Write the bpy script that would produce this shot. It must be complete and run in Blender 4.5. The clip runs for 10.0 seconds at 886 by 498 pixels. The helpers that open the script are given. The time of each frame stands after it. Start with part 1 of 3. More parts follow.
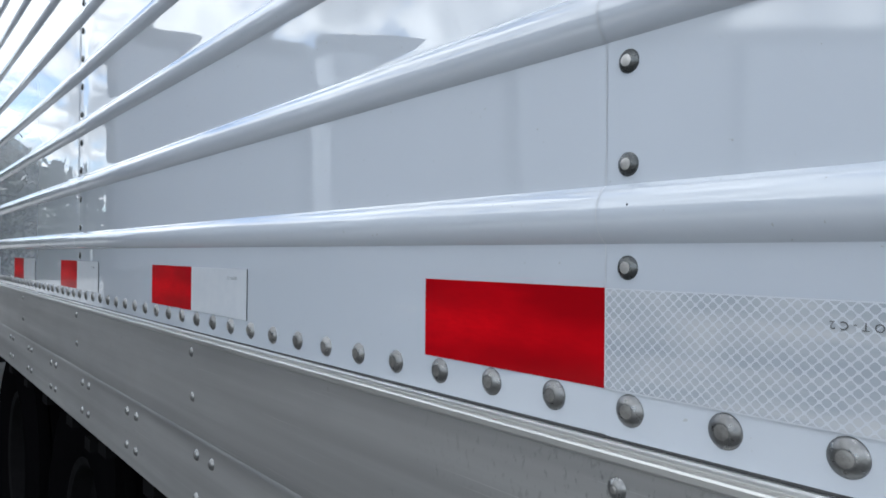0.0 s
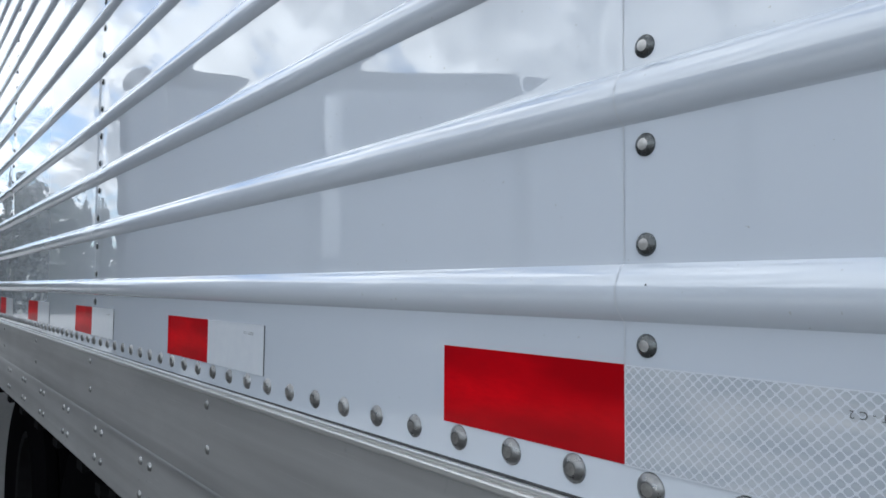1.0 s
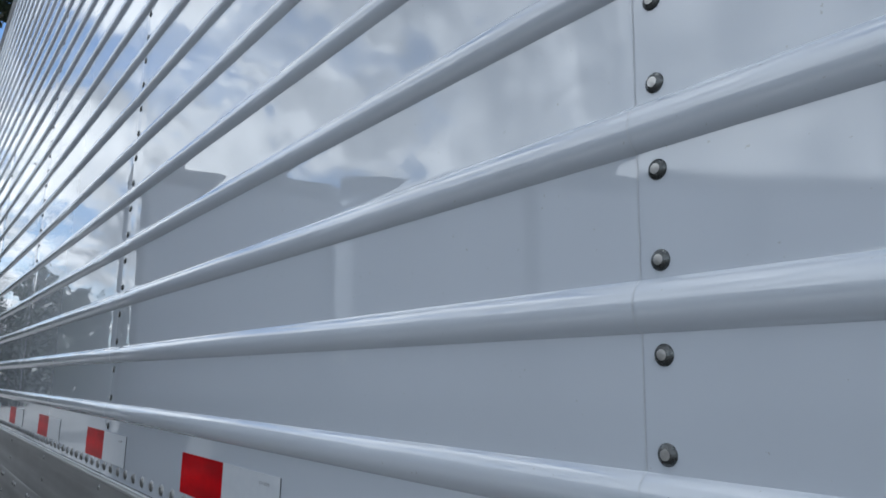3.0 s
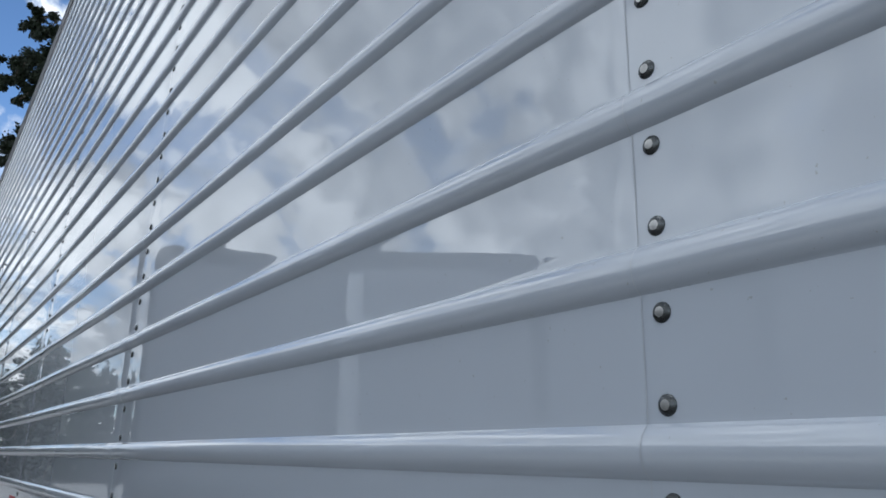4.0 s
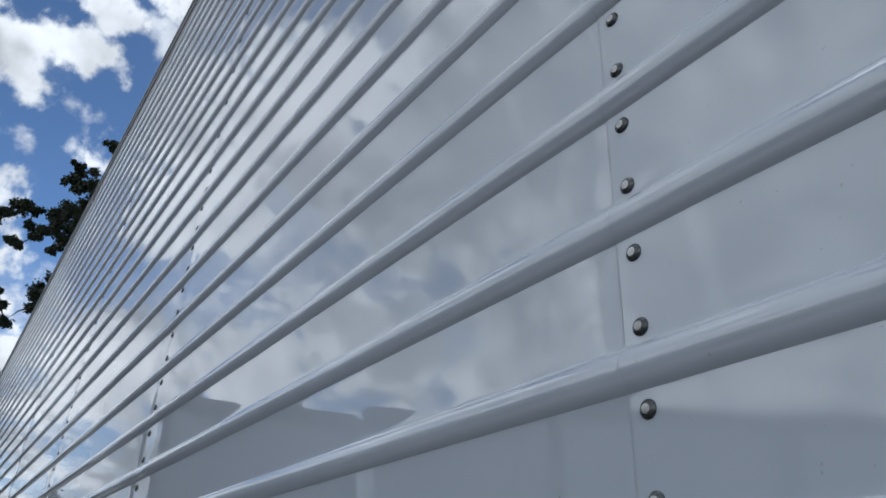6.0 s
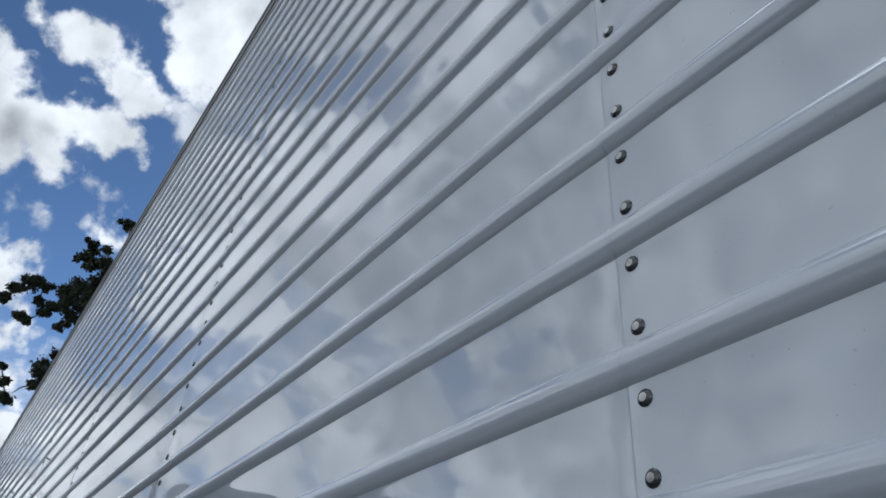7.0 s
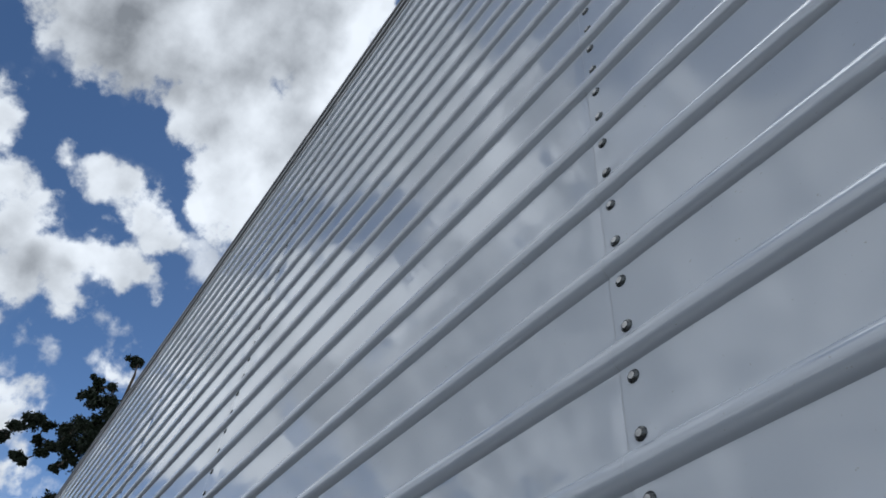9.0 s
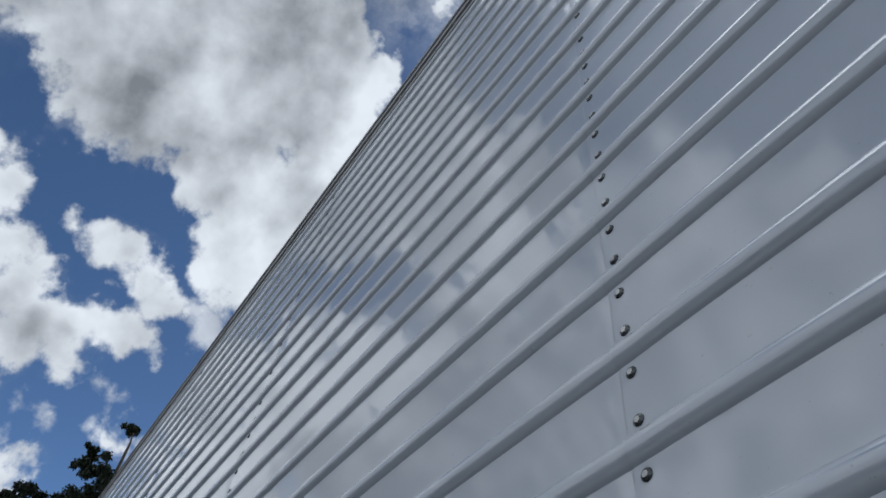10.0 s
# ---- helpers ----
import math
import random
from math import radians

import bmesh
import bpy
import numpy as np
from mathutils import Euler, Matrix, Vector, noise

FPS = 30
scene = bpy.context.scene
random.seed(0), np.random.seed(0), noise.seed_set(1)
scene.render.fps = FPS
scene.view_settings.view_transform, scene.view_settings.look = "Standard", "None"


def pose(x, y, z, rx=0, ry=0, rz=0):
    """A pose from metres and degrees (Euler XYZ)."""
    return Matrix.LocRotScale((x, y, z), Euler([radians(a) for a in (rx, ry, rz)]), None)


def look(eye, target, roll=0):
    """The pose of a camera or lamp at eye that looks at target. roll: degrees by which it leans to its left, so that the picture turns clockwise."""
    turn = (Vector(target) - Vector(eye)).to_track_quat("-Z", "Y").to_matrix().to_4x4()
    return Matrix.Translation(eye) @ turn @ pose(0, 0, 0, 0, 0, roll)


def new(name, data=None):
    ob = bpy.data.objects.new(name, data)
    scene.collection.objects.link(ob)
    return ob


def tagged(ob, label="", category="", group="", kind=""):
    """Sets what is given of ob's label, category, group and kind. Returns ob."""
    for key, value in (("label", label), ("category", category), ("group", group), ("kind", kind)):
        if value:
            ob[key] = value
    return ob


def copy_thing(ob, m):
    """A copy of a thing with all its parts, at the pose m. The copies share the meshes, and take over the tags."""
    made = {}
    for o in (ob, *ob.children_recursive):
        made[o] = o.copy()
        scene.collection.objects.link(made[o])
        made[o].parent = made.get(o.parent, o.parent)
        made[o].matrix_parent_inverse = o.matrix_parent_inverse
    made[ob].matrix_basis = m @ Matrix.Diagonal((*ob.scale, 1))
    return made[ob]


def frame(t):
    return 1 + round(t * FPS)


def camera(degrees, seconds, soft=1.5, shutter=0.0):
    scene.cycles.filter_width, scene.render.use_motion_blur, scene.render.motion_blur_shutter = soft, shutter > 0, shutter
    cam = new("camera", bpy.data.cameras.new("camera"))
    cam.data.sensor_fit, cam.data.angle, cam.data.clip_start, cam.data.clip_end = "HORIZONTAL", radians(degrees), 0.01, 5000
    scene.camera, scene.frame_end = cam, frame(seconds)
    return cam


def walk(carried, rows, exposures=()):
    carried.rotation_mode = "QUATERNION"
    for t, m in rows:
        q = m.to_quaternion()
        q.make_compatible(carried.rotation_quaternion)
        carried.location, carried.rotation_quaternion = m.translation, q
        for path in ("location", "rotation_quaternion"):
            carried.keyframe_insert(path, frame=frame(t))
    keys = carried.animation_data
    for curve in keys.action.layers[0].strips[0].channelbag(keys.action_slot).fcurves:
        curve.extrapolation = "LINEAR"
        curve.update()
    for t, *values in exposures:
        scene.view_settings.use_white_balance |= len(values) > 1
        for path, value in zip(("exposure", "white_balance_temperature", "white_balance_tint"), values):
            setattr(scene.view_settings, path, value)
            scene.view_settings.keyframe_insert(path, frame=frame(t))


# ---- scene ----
cam = camera(62.9, 10.0, soft=1.7)
PATH = [
    (0, (0.222, -0.291, 1.376), (-1.353, 0.941, 1.394), 0.5),
    (0.5, (0.223, -0.299, 1.386), (-1.36, 0.922, 1.444), 0.5),
    (1, (0.225, -0.303, 1.398), (-1.361, 0.91, 1.51), 0.5),
    (1.5, (0.225, -0.304, 1.41), (-1.365, 0.897, 1.581), 0.7),
    (2, (0.227, -0.308, 1.424), (-1.366, 0.88, 1.656), 0.8),
    (3.5, (0.243, -0.33, 1.471), (-1.326, 0.821, 1.933), 1.3),
    (4, (0.248, -0.332, 1.49), (-1.308, 0.788, 2.059), 1.4),
    (4.5, (0.252, -0.326, 1.508), (-1.288, 0.756, 2.187), 1.8),
    (5, (0.257, -0.325, 1.524), (-1.268, 0.725, 2.281), 1.9),
    (5.5, (0.262, -0.325, 1.54), (-1.238, 0.693, 2.384), 2.1),
    (7, (0.283, -0.341, 1.586), (-1.105, 0.541, 2.724), 4.5),
    (7.5, (0.289, -0.35, 1.6), (-1.058, 0.489, 2.817), 5.2),
    (8, (0.295, -0.354, 1.613), (-1.011, 0.438, 2.904), 5.9),
    (8.5, (0.3, -0.36, 1.627), (-0.961, 0.384, 2.99), 6.6),
    (9, (0.311, -0.365, 1.637), (-0.904, 0.34, 3.061), 6.4),
    (9.5, (0.314, -0.368, 1.644), (-0.851, 0.292, 3.129), 6.8),
    (10, (0.318, -0.378, 1.651), (-0.793, 0.235, 3.197), 7.7),
]
walk(cam, [(t, look(eye, target, roll)) for t, eye, target, roll in PATH],
     exposures=[(0.0, 1.0, 5600, 7), (2.0, 0.6, 5480, 7), (3.5, 0.24, 5430, 7), (5.5, -0.09, 5420, 8), (7.0, -0.17, 5440, 8), (9.0, -0.29, 5440, 8), (10.0, -0.45, 5440, 8)])

# ---- light: sky with broken cloud, sun behind the trailer ----
SUN_AZ, SUN_EL = radians(130), radians(46)      # azimuth counted from +x towards +y


def direction(az, el):
    return Vector((math.cos(el) * math.cos(az), math.cos(el) * math.sin(az), math.sin(el)))


sun = new("sun", bpy.data.lights.new("sun", "SUN"))
sun.data.energy, sun.data.angle, sun.data.color = 3.0, radians(0.6), (1.0, 0.95, 0.88)
sun.matrix_world = look(direction(SUN_AZ, SUN_EL) * 60, (0, 0, 0))

# Clouds by azimuth, elevation and radius in degrees.
BIG_CLOUD = [
    (204.1, 50.7, 2.1), (207.8, 49.1, 2.0), (198.6, 51.6, 3.7), (193.4, 50.5, 3.5), (190.1, 54.0, 6.0), (183.0, 58.7, 7.1), (176.9, 63.5, 3.8), (170.7, 60.4, 3.9), (177.7, 53.6, 5.1), (178.4, 50.0, 3.4),
    (170.7, 51.4, 4.8), (168.0, 56.8, 3.9), (164.4, 62.1, 2.6), (163.4, 63.5, 1.3), (173.0, 47.4, 4.1), (174.7, 45.0, 2.3), (171.8, 43.5, 2.1), (199.9, 60.1, 5.3), (205.7, 55.7, 5.1), (188.3, 65.8, 4.8), (157.1, 68.8, 1.5),
]
LEFT_CLOUD = [
    (199.0, 42.9, 2.2), (196.1, 40.8, 2.3), (192.7, 38.6, 2.1), (189.7, 36.5, 2.5), (186.7, 35.3, 2.7), (183.8, 35.4, 2.2), (181.7, 36.8, 1.8), (179.7, 37.8, 1.2), (178.0, 37.5, 1.0), (177.0, 36.3, 0.4),
    (182.9, 33.6, 0.8), (186.7, 33.6, 1.5), (190.7, 33.3, 3.1), (194.6, 36.4, 3.1),
]
BAND_CLOUD = [
    (188.6, 42.4, 1.0), (186.8, 42.1, 1.2), (184.2, 41.8, 1.6), (181.4, 41.3, 1.8), (178.7, 40.7, 1.5), (176.5, 40.3, 1.1), (174.8, 40.1, 0.8),
]
THIN_CLOUDS = [
    (173.0, 39.5, 1.2), (174.4, 40.4, 1.1), (180.0, 33.3, 0.4), (179.1, 32.9, 0.4), (181.6, 31.1, 0.6), (181.0, 30.3, 0.4), (182.4, 39.6, 0.4), (184.0, 30.9, 0.5), (183.5, 31.8, 0.3), (183.8, 28.2, 0.5),
    (178.4, 30.5, 0.7), (176.2, 31.2, 0.6), (178.5, 20.3, 0.8), (177.9, 21.7, 0.6),
]
LOW_CLOUDS = [
    (176.8, 30.2, 1.3), (175.1, 29.9, 0.9), (182.2, 25.7, 1.4), (180.6, 25.9, 0.8), (182.6, 24.6, 1.6), (181.0, 24.9, 0.9), (180.0, 24.9, 0.7), (179.3, 22.1, 1.2), (180.4, 22.1, 1.1), (179.0, 18.6, 1.1),
    (178.2, 19.7, 0.8), (181.6, 20.9, 1.4), (178.0, 17.3, 0.8), (178.3, 15.7, 1.1),
]
# white heaps beside the view and over the yard, and the smooth grey layer over the yard
SIDE_CLOUDS = [
    # first six: never in view behind the trailer, added to brighten the beads' upper edges
    (166, 36, 4), (164, 27, 5), (158, 34, 6), (168, 21, 4), (160, 18, 5), (152, 26, 7), (188, 16, 3.5), (191.5, 29.5, 3.2), (189.5, 27, 2.4), (188, 31, 1.6), (194.5, 32.5, 2.6),
    (203.5, 41.5, 3.5), (209, 42, 2.5), (198.5, 35.5, 3.8), (201.5, 37.5, 2.5), (195.5, 28, 3.5), (193, 27.5, 2.5), (206, 19.5, 3.5), (212, 20, 3), (219, 18, 3.5), (226, 17, 4), (199, 17, 4), (235, 16, 4.5), (246, 15, 5),
    (196, 73, 5), (232, 76, 6), (205, 82, 8),
]
GREY_LAYER = [(200.5, 33, 4), (205, 32, 5), (219, 36, 9), (236, 38, 15), (212, 33, 6), (256, 42, 18), (222, 56, 4), (222, 22, 6), (236, 20, 8), (251, 20, 8), (212, 21, 4), (206, 22, 3), (228, 12, 8), (244, 12, 8)]
CLEARINGS = [
    (195, 46.8, 1.1), (199, 47.2, 1.6), (203, 47.5, 1.7), (207, 47.8, 1.6), (211, 48.8, 1.2), (214, 26, 1.9), (219, 27, 1.6), (223, 28.5, 1.2), (224, 53, 1.4), (229, 50, 1.0), (187, 21, 1.6), (188.5, 23.5, 1.0),
    (218, 65, 5), (235, 64, 7), (254, 60, 7), (266, 54, 6), (163.5, 66.3, 1.5), (159.5, 66.5, 1.1), (172.8, 54.3, 0.6),
]


def build_sky():
    world = bpy.data.worlds.new("sky")
    scene.world = world
    world.use_nodes = True
    nt = world.node_tree
    nt.nodes.clear()
    N = nt.nodes.new

    def link(a, b):
        nt.links.new(a, b)

    def math_node(op, a, b=None, clamp=False):
        n = N("ShaderNodeMath")
        n.operation, n.use_clamp = op, clamp
        for i, v in enumerate((a, b)):
            if v is None:
                continue
            if hasattr(v, "links"):
                link(v, n.inputs[i])
            else:
                n.inputs[i].default_value = v
        return n.outputs[0]

    def smooth(v, lo, hi, to_lo=0.0, to_hi=1.0):
        n = N("ShaderNodeMapRange")
        n.interpolation_type = "SMOOTHSTEP"
        link(v, n.inputs["Value"])
        for key, x in (("From Min", lo), ("From Max", hi), ("To Min", to_lo), ("To Max", to_hi)):
            n.inputs[key].default_value = x
        return n.outputs["Result"]

    def fbm(scale, detail, rough, offset):
        m = N("ShaderNodeMapping")
        m.inputs["Location"].default_value = offset
        link(way, m.inputs["Vector"])
        n = N("ShaderNodeTexNoise")
        n.inputs["Scale"].default_value, n.inputs["Detail"].default_value, n.inputs["Roughness"].default_value = scale, detail, rough
        link(m.outputs[0], n.inputs["Vector"])
        return n

    way = N("ShaderNodeTexCoord").outputs["Generated"]
    sky = N("ShaderNodeTexSky")
    sky.sky_type, sky.sun_disc = "NISHITA", False
    sky.sun_elevation, sky.sun_rotation = SUN_EL, radians(90) - SUN_AZ
    sky.air_density, sky.dust_density, sky.ozone_density = 1.0, 0.15, 3.0

    # warped directions give the ragged outlines and the softer cores
    def bend(noise, amount):
        half = N("ShaderNodeVectorMath")
        half.operation = "SUBTRACT"
        link(noise.outputs["Color"], half.inputs[0])
        half.inputs[1].default_value = (0.5, 0.5, 0.5)
        push = N("ShaderNodeVectorMath")
        push.operation = "MULTIPLY_ADD"
        link(half.outputs[0], push.inputs[0])
        push.inputs[1].default_value = (amount, amount, amount)
        link(way, push.inputs[2])
        bent = N("ShaderNodeVectorMath")
        bent.operation = "NORMALIZE"
        link(push.outputs[0], bent.inputs[0])
        return bent.outputs[0]

    def reach(clouds, vector, blend):
        """Degrees inside the outline of a heap of round lobes, negative outside."""
        total = None
        for az, el, size in clouds:
            dot = N("ShaderNodeVectorMath")
            dot.operation = "DOT_PRODUCT"
            link(vector, dot.inputs[0])
            dot.inputs[1].default_value = direction(radians(az), radians(el))
            inside = math_node("SUBTRACT", size, math_node("MULTIPLY", math_node("ARCCOSINE", dot.outputs["Value"]), 57.2958))
            if total is None:
                total = inside
            else:
                total = math_node("SMOOTH_MAX", total, inside)
                total.node.inputs[2].default_value = blend
        return total

    curled_way = bend(fbm(11.0, 8.0, 0.58, (3, 1, 7)), 0.12)
    fine = fbm(17.0, 9.0, 0.56, (0, 5, 2)).outputs["Fac"]
    ragged = math_node("MULTIPLY", math_node("SUBTRACT", fine, 0.5), 1.0)
    depth = reach(BIG_CLOUD + LEFT_CLOUD + BAND_CLOUD + LOW_CLOUDS + SIDE_CLOUDS, curled_way, 0.5)
    depth = math_node("ADD", depth, math_node("MULTIPLY", ragged, 5.0))
    cover = smooth(depth, -0.45, 0.8)
    thin = math_node("ADD", reach(THIN_CLOUDS, curled_way, 0.5), math_node("MULTIPLY", ragged, 5.0))
    thin = smooth(thin, -0.6, 1.0, 0.0, 0.75)

    # the rest of the sky: a flat layer of broken cloud, seen in perspective
    split = N("ShaderNodeSeparateXYZ")
    link(way, split.inputs[0])
    height = math_node("ADD", math_node("MAXIMUM", split.outputs["Z"], 0.0), 0.14)
    flat = N("ShaderNodeCombineXYZ")
    link(math_node("DIVIDE", split.outputs["X"], height), flat.inputs["X"])
    link(math_node("DIVIDE", split.outputs["Y"], height), flat.inputs["Y"])

    def layer(scale, detail, rough, offset):
        n = fbm(scale, detail, rough, offset)
        link(flat.outputs[0], n.inputs["Vector"].links[0].from_node.inputs["Vector"])
        return n.outputs["Fac"]
    rest = math_node("MULTIPLY", math_node("SUBTRACT", layer(2.8, 12.0, 0.62, (1.3, 0.4, 0.2)), 0.35, True), 2.6)
    window = N("ShaderNodeVectorMath")
    window.operation = "DOT_PRODUCT"
    link(way, window.inputs[0])
    window.inputs[1].default_value = direction(radians(174), radians(43))
    away = smooth(window.outputs["Value"], 0.945, 0.89)
    near_cover = smooth(depth, -1.0, 1.0)
    far_cover = smooth(math_node("MULTIPLY", rest, away), 0.18, 0.46)
    veil = smooth(math_node("ADD", reach(GREY_LAYER, curled_way, 3.0), math_node("MULTIPLY", ragged, 6.0)), -1.0, 2.0)
    cover = math_node("MAXIMUM", math_node("MAXIMUM", cover, thin), math_node("MAXIMUM", far_cover, veil))
    mask = math_node("MAXIMUM", cover, math_node("MULTIPLY", away, smooth(layer(5.0, 11.0, 0.66, (2, 9, 4)), 0.38, 0.68, 0.12, 0.8)))

    gap = smooth(math_node("ADD", reach(CLEARINGS, curled_way, 1.0), math_node("MULTIPLY", ragged, 4.5)), -0.4, 1.0, 0.0, 0.85)
    mask = math_node("MULTIPLY", mask, math_node("SUBTRACT", 1.0, gap))

    def toward(az, el):
        n = N("ShaderNodeVectorMath")
        n.operation = "DOT_PRODUCT"
        link(way, n.inputs[0])
        n.inputs[1].default_value = direction(az, el)
        return n.outputs["Value"]

    # grey bases: the deep middle of the great cloud, a little in the others, broad in the layer
    swell = math_node("SUBTRACT", fbm(5.0, 5.0, 0.5, (9, 4, 6)).outputs["Fac"], 0.5)
    soft_way = bend(fbm(6.0, 4.0, 0.5, (5, 2, 3)), 0.1)
    sink = math_node("ADD", reach([BIG_CLOUD[i] for i in (2, 4, 5, 6, 17, 18, 19)], soft_way, 2.0), math_node("MULTIPLY", swell, 6.0))
    middle = math_node("MAXIMUM", smooth(sink, -3.0, 1.6, 0.0, 0.62), smooth(reach(BIG_CLOUD, soft_way, 1.0), 0.5, 4.0, 0.0, 0.25))
    others = smooth(math_node("ADD", reach(LEFT_CLOUD + BAND_CLOUD, soft_way, 1.0), math_node("MULTIPLY", swell, 4.0)), 0.6, 3.2, 0.0, 0.42)
    shade = math_node("MAXIMUM", math_node("MAXIMUM", middle, others), 0.2)
    shade = math_node("MAXIMUM", shade, math_node("MULTIPLY", veil, math_node("SUBTRACT", 0.8, math_node("MULTIPLY", near_cover, 0.1))))
    grey = smooth(layer(3.8, 12.0, 0.64, (7, 3, 1)), 0.36, 0.58, 0.0, 0.85)
    shade = math_node("MAXIMUM", shade, math_node("MULTIPLY", math_node("MULTIPLY", grey, away), math_node("SUBTRACT", 1.0, near_cover)))
    # puffs are paler on the side towards the sun
    toward_sun = direction(SUN_AZ, SUN_EL) * 0.03
    puff = fbm(9.5, 6.0, 0.45, (4, 1, 2)).outputs["Fac"]
    puff_behind = fbm(9.5, 6.0, 0.45, (4 + toward_sun.x, 1 + toward_sun.y, 2 + toward_sun.z)).outputs["Fac"]
    relief = math_node("MULTIPLY", math_node("SUBTRACT", puff_behind, puff), 1.6)
    shade = math_node("ADD", shade, math_node("MULTIPLY", ragged, 0.5))
    shade = math_node("ADD", math_node("ADD", shade, math_node("MULTIPLY", swell, 0.5)), relief, True)
    curdle = math_node("SUBTRACT", fbm(19.0, 9.0, 0.62, (2, 6, 1)).outputs["Fac"], 0.5)
    shade = math_node("ADD", shade, math_node("MULTIPLY", curdle, math_node("ADD", 0.3, math_node("MULTIPLY", away, 0.6))), True)
    wisp = smooth(fbm(10.0, 11.0, 0.62, (6, 8, 3)).outputs["Fac"], 0.48, 0.76, 0.0, 0.45)
    mask = math_node("MAXIMUM", mask, math_node("MULTIPLY", wisp, near_cover))

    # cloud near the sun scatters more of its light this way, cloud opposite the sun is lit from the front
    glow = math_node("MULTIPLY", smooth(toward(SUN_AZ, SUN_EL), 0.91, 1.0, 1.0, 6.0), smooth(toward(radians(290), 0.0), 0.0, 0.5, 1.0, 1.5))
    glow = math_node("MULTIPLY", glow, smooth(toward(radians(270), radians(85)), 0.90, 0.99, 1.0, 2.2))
    tone = N("ShaderNodeMix")
    tone.data_type = "RGBA"
    link(shade, tone.inputs["Factor"])
    tone.inputs["A"].default_value = (12.1, 11.4, 10.4, 1)
    tone.inputs["B"].default_value = (3.1, 3.0, 2.88, 1)
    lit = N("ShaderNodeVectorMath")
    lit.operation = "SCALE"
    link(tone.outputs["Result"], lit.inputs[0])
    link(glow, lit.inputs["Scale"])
    mix = N("ShaderNodeMix")
    mix.data_type = "RGBA"
    link(mask, mix.inputs["Factor"])
    clear = N("ShaderNodeVectorMath")
    clear.operation = "SCALE"
    link(sky.outputs[0], clear.inputs[0])
    link(smooth(split.outputs["Z"], 0.3, 0.64, 1.0, 0.76), clear.inputs["Scale"])
    link(clear.outputs[0], mix.inputs["A"])
    link(lit.outputs[0], mix.inputs["B"])
    back = N("ShaderNodeBackground")
    back.inputs["Strength"].default_value = 0.1
    link(mix.outputs["Result"], back.inputs["Color"])
    link(back.outputs[0], N("ShaderNodeOutputWorld").inputs["Surface"])


build_sky()


# ---- materials ----
class Nodes:
    """A small builder round one material's node tree."""

    def __init__(self, name):
        self.mat = bpy.data.materials.new(name)
        self.mat.use_nodes = True
        self.tree = self.mat.node_tree
        self.shader = self.tree.nodes["Principled BSDF"]
        self.coord = self.tree.nodes.new("ShaderNodeTexCoord")

    def put(self, **values):
        for key, v in values.items():
            socket = self.shader.inputs[key.replace("_", " ")]
            if hasattr(v, "links"):
                self.tree.links.new(v, socket)
            else:
                socket.default_value = v
        return self

    def noise(self, scale, detail=4.0, rough=0.55, stretch=(1, 1, 1), offset=(0, 0, 0), space="Object"):
        m = self.tree.nodes.new("ShaderNodeMapping")
        m.inputs["Scale"].default_value, m.inputs["Location"].default_value = stretch, offset
        self.tree.links.new(self.coord.outputs[space], m.inputs["Vector"])
        n = self.tree.nodes.new("ShaderNodeTexNoise")
        n.inputs["Scale"].default_value, n.inputs["Detail"].default_value, n.inputs["Roughness"].default_value = scale, detail, rough
        self.tree.links.new(m.outputs[0], n.inputs["Vector"])
        return n.outputs["Fac"]

    def ramp(self, v, *stops):
        n = self.tree.nodes.new("ShaderNodeValToRGB")
        self.tree.links.new(v, n.inputs[0])
        while len(n.color_ramp.elements) < len(stops):
            n.color_ramp.elements.new(0.5)
        for e, (at, c) in zip(n.color_ramp.elements, stops):
            e.position, e.color = at, (c, c, c, 1) if isinstance(c, float) else (*c, 1)
        return n.outputs["Color"]

    def span(self, v, lo, hi, a, b):
        n = self.tree.nodes.new("ShaderNodeMapRange")
        self.tree.links.new(v, n.inputs["Value"])
        for key, x in (("From Min", lo), ("From Max", hi), ("To Min", a), ("To Max", b)):
            n.inputs[key].default_value = x
        return n.outputs["Result"]

    def mix(self, fac, a, b, how="MIX"):
        n = self.tree.nodes.new("ShaderNodeMix")
        n.data_type, n.blend_type = "RGBA", how
        for key, v in (("Factor", fac), ("A", a), ("B", b)):
            if hasattr(v, "links"):
                self.tree.links.new(v, n.inputs[key])
            else:
                n.inputs[key].default_value = v if key == "Factor" else (*v, 1)
        return n.outputs["Result"]

    def bump(self, height, distance, strength=1.0, under=None):
        n = self.tree.nodes.new("ShaderNodeBump")
        n.inputs["Distance"].default_value, n.inputs["Strength"].default_value = distance, strength
        self.tree.links.new(height, n.inputs["Height"])
        if under:
            self.tree.links.new(under, n.inputs["Normal"])
        return n.outputs["Normal"]


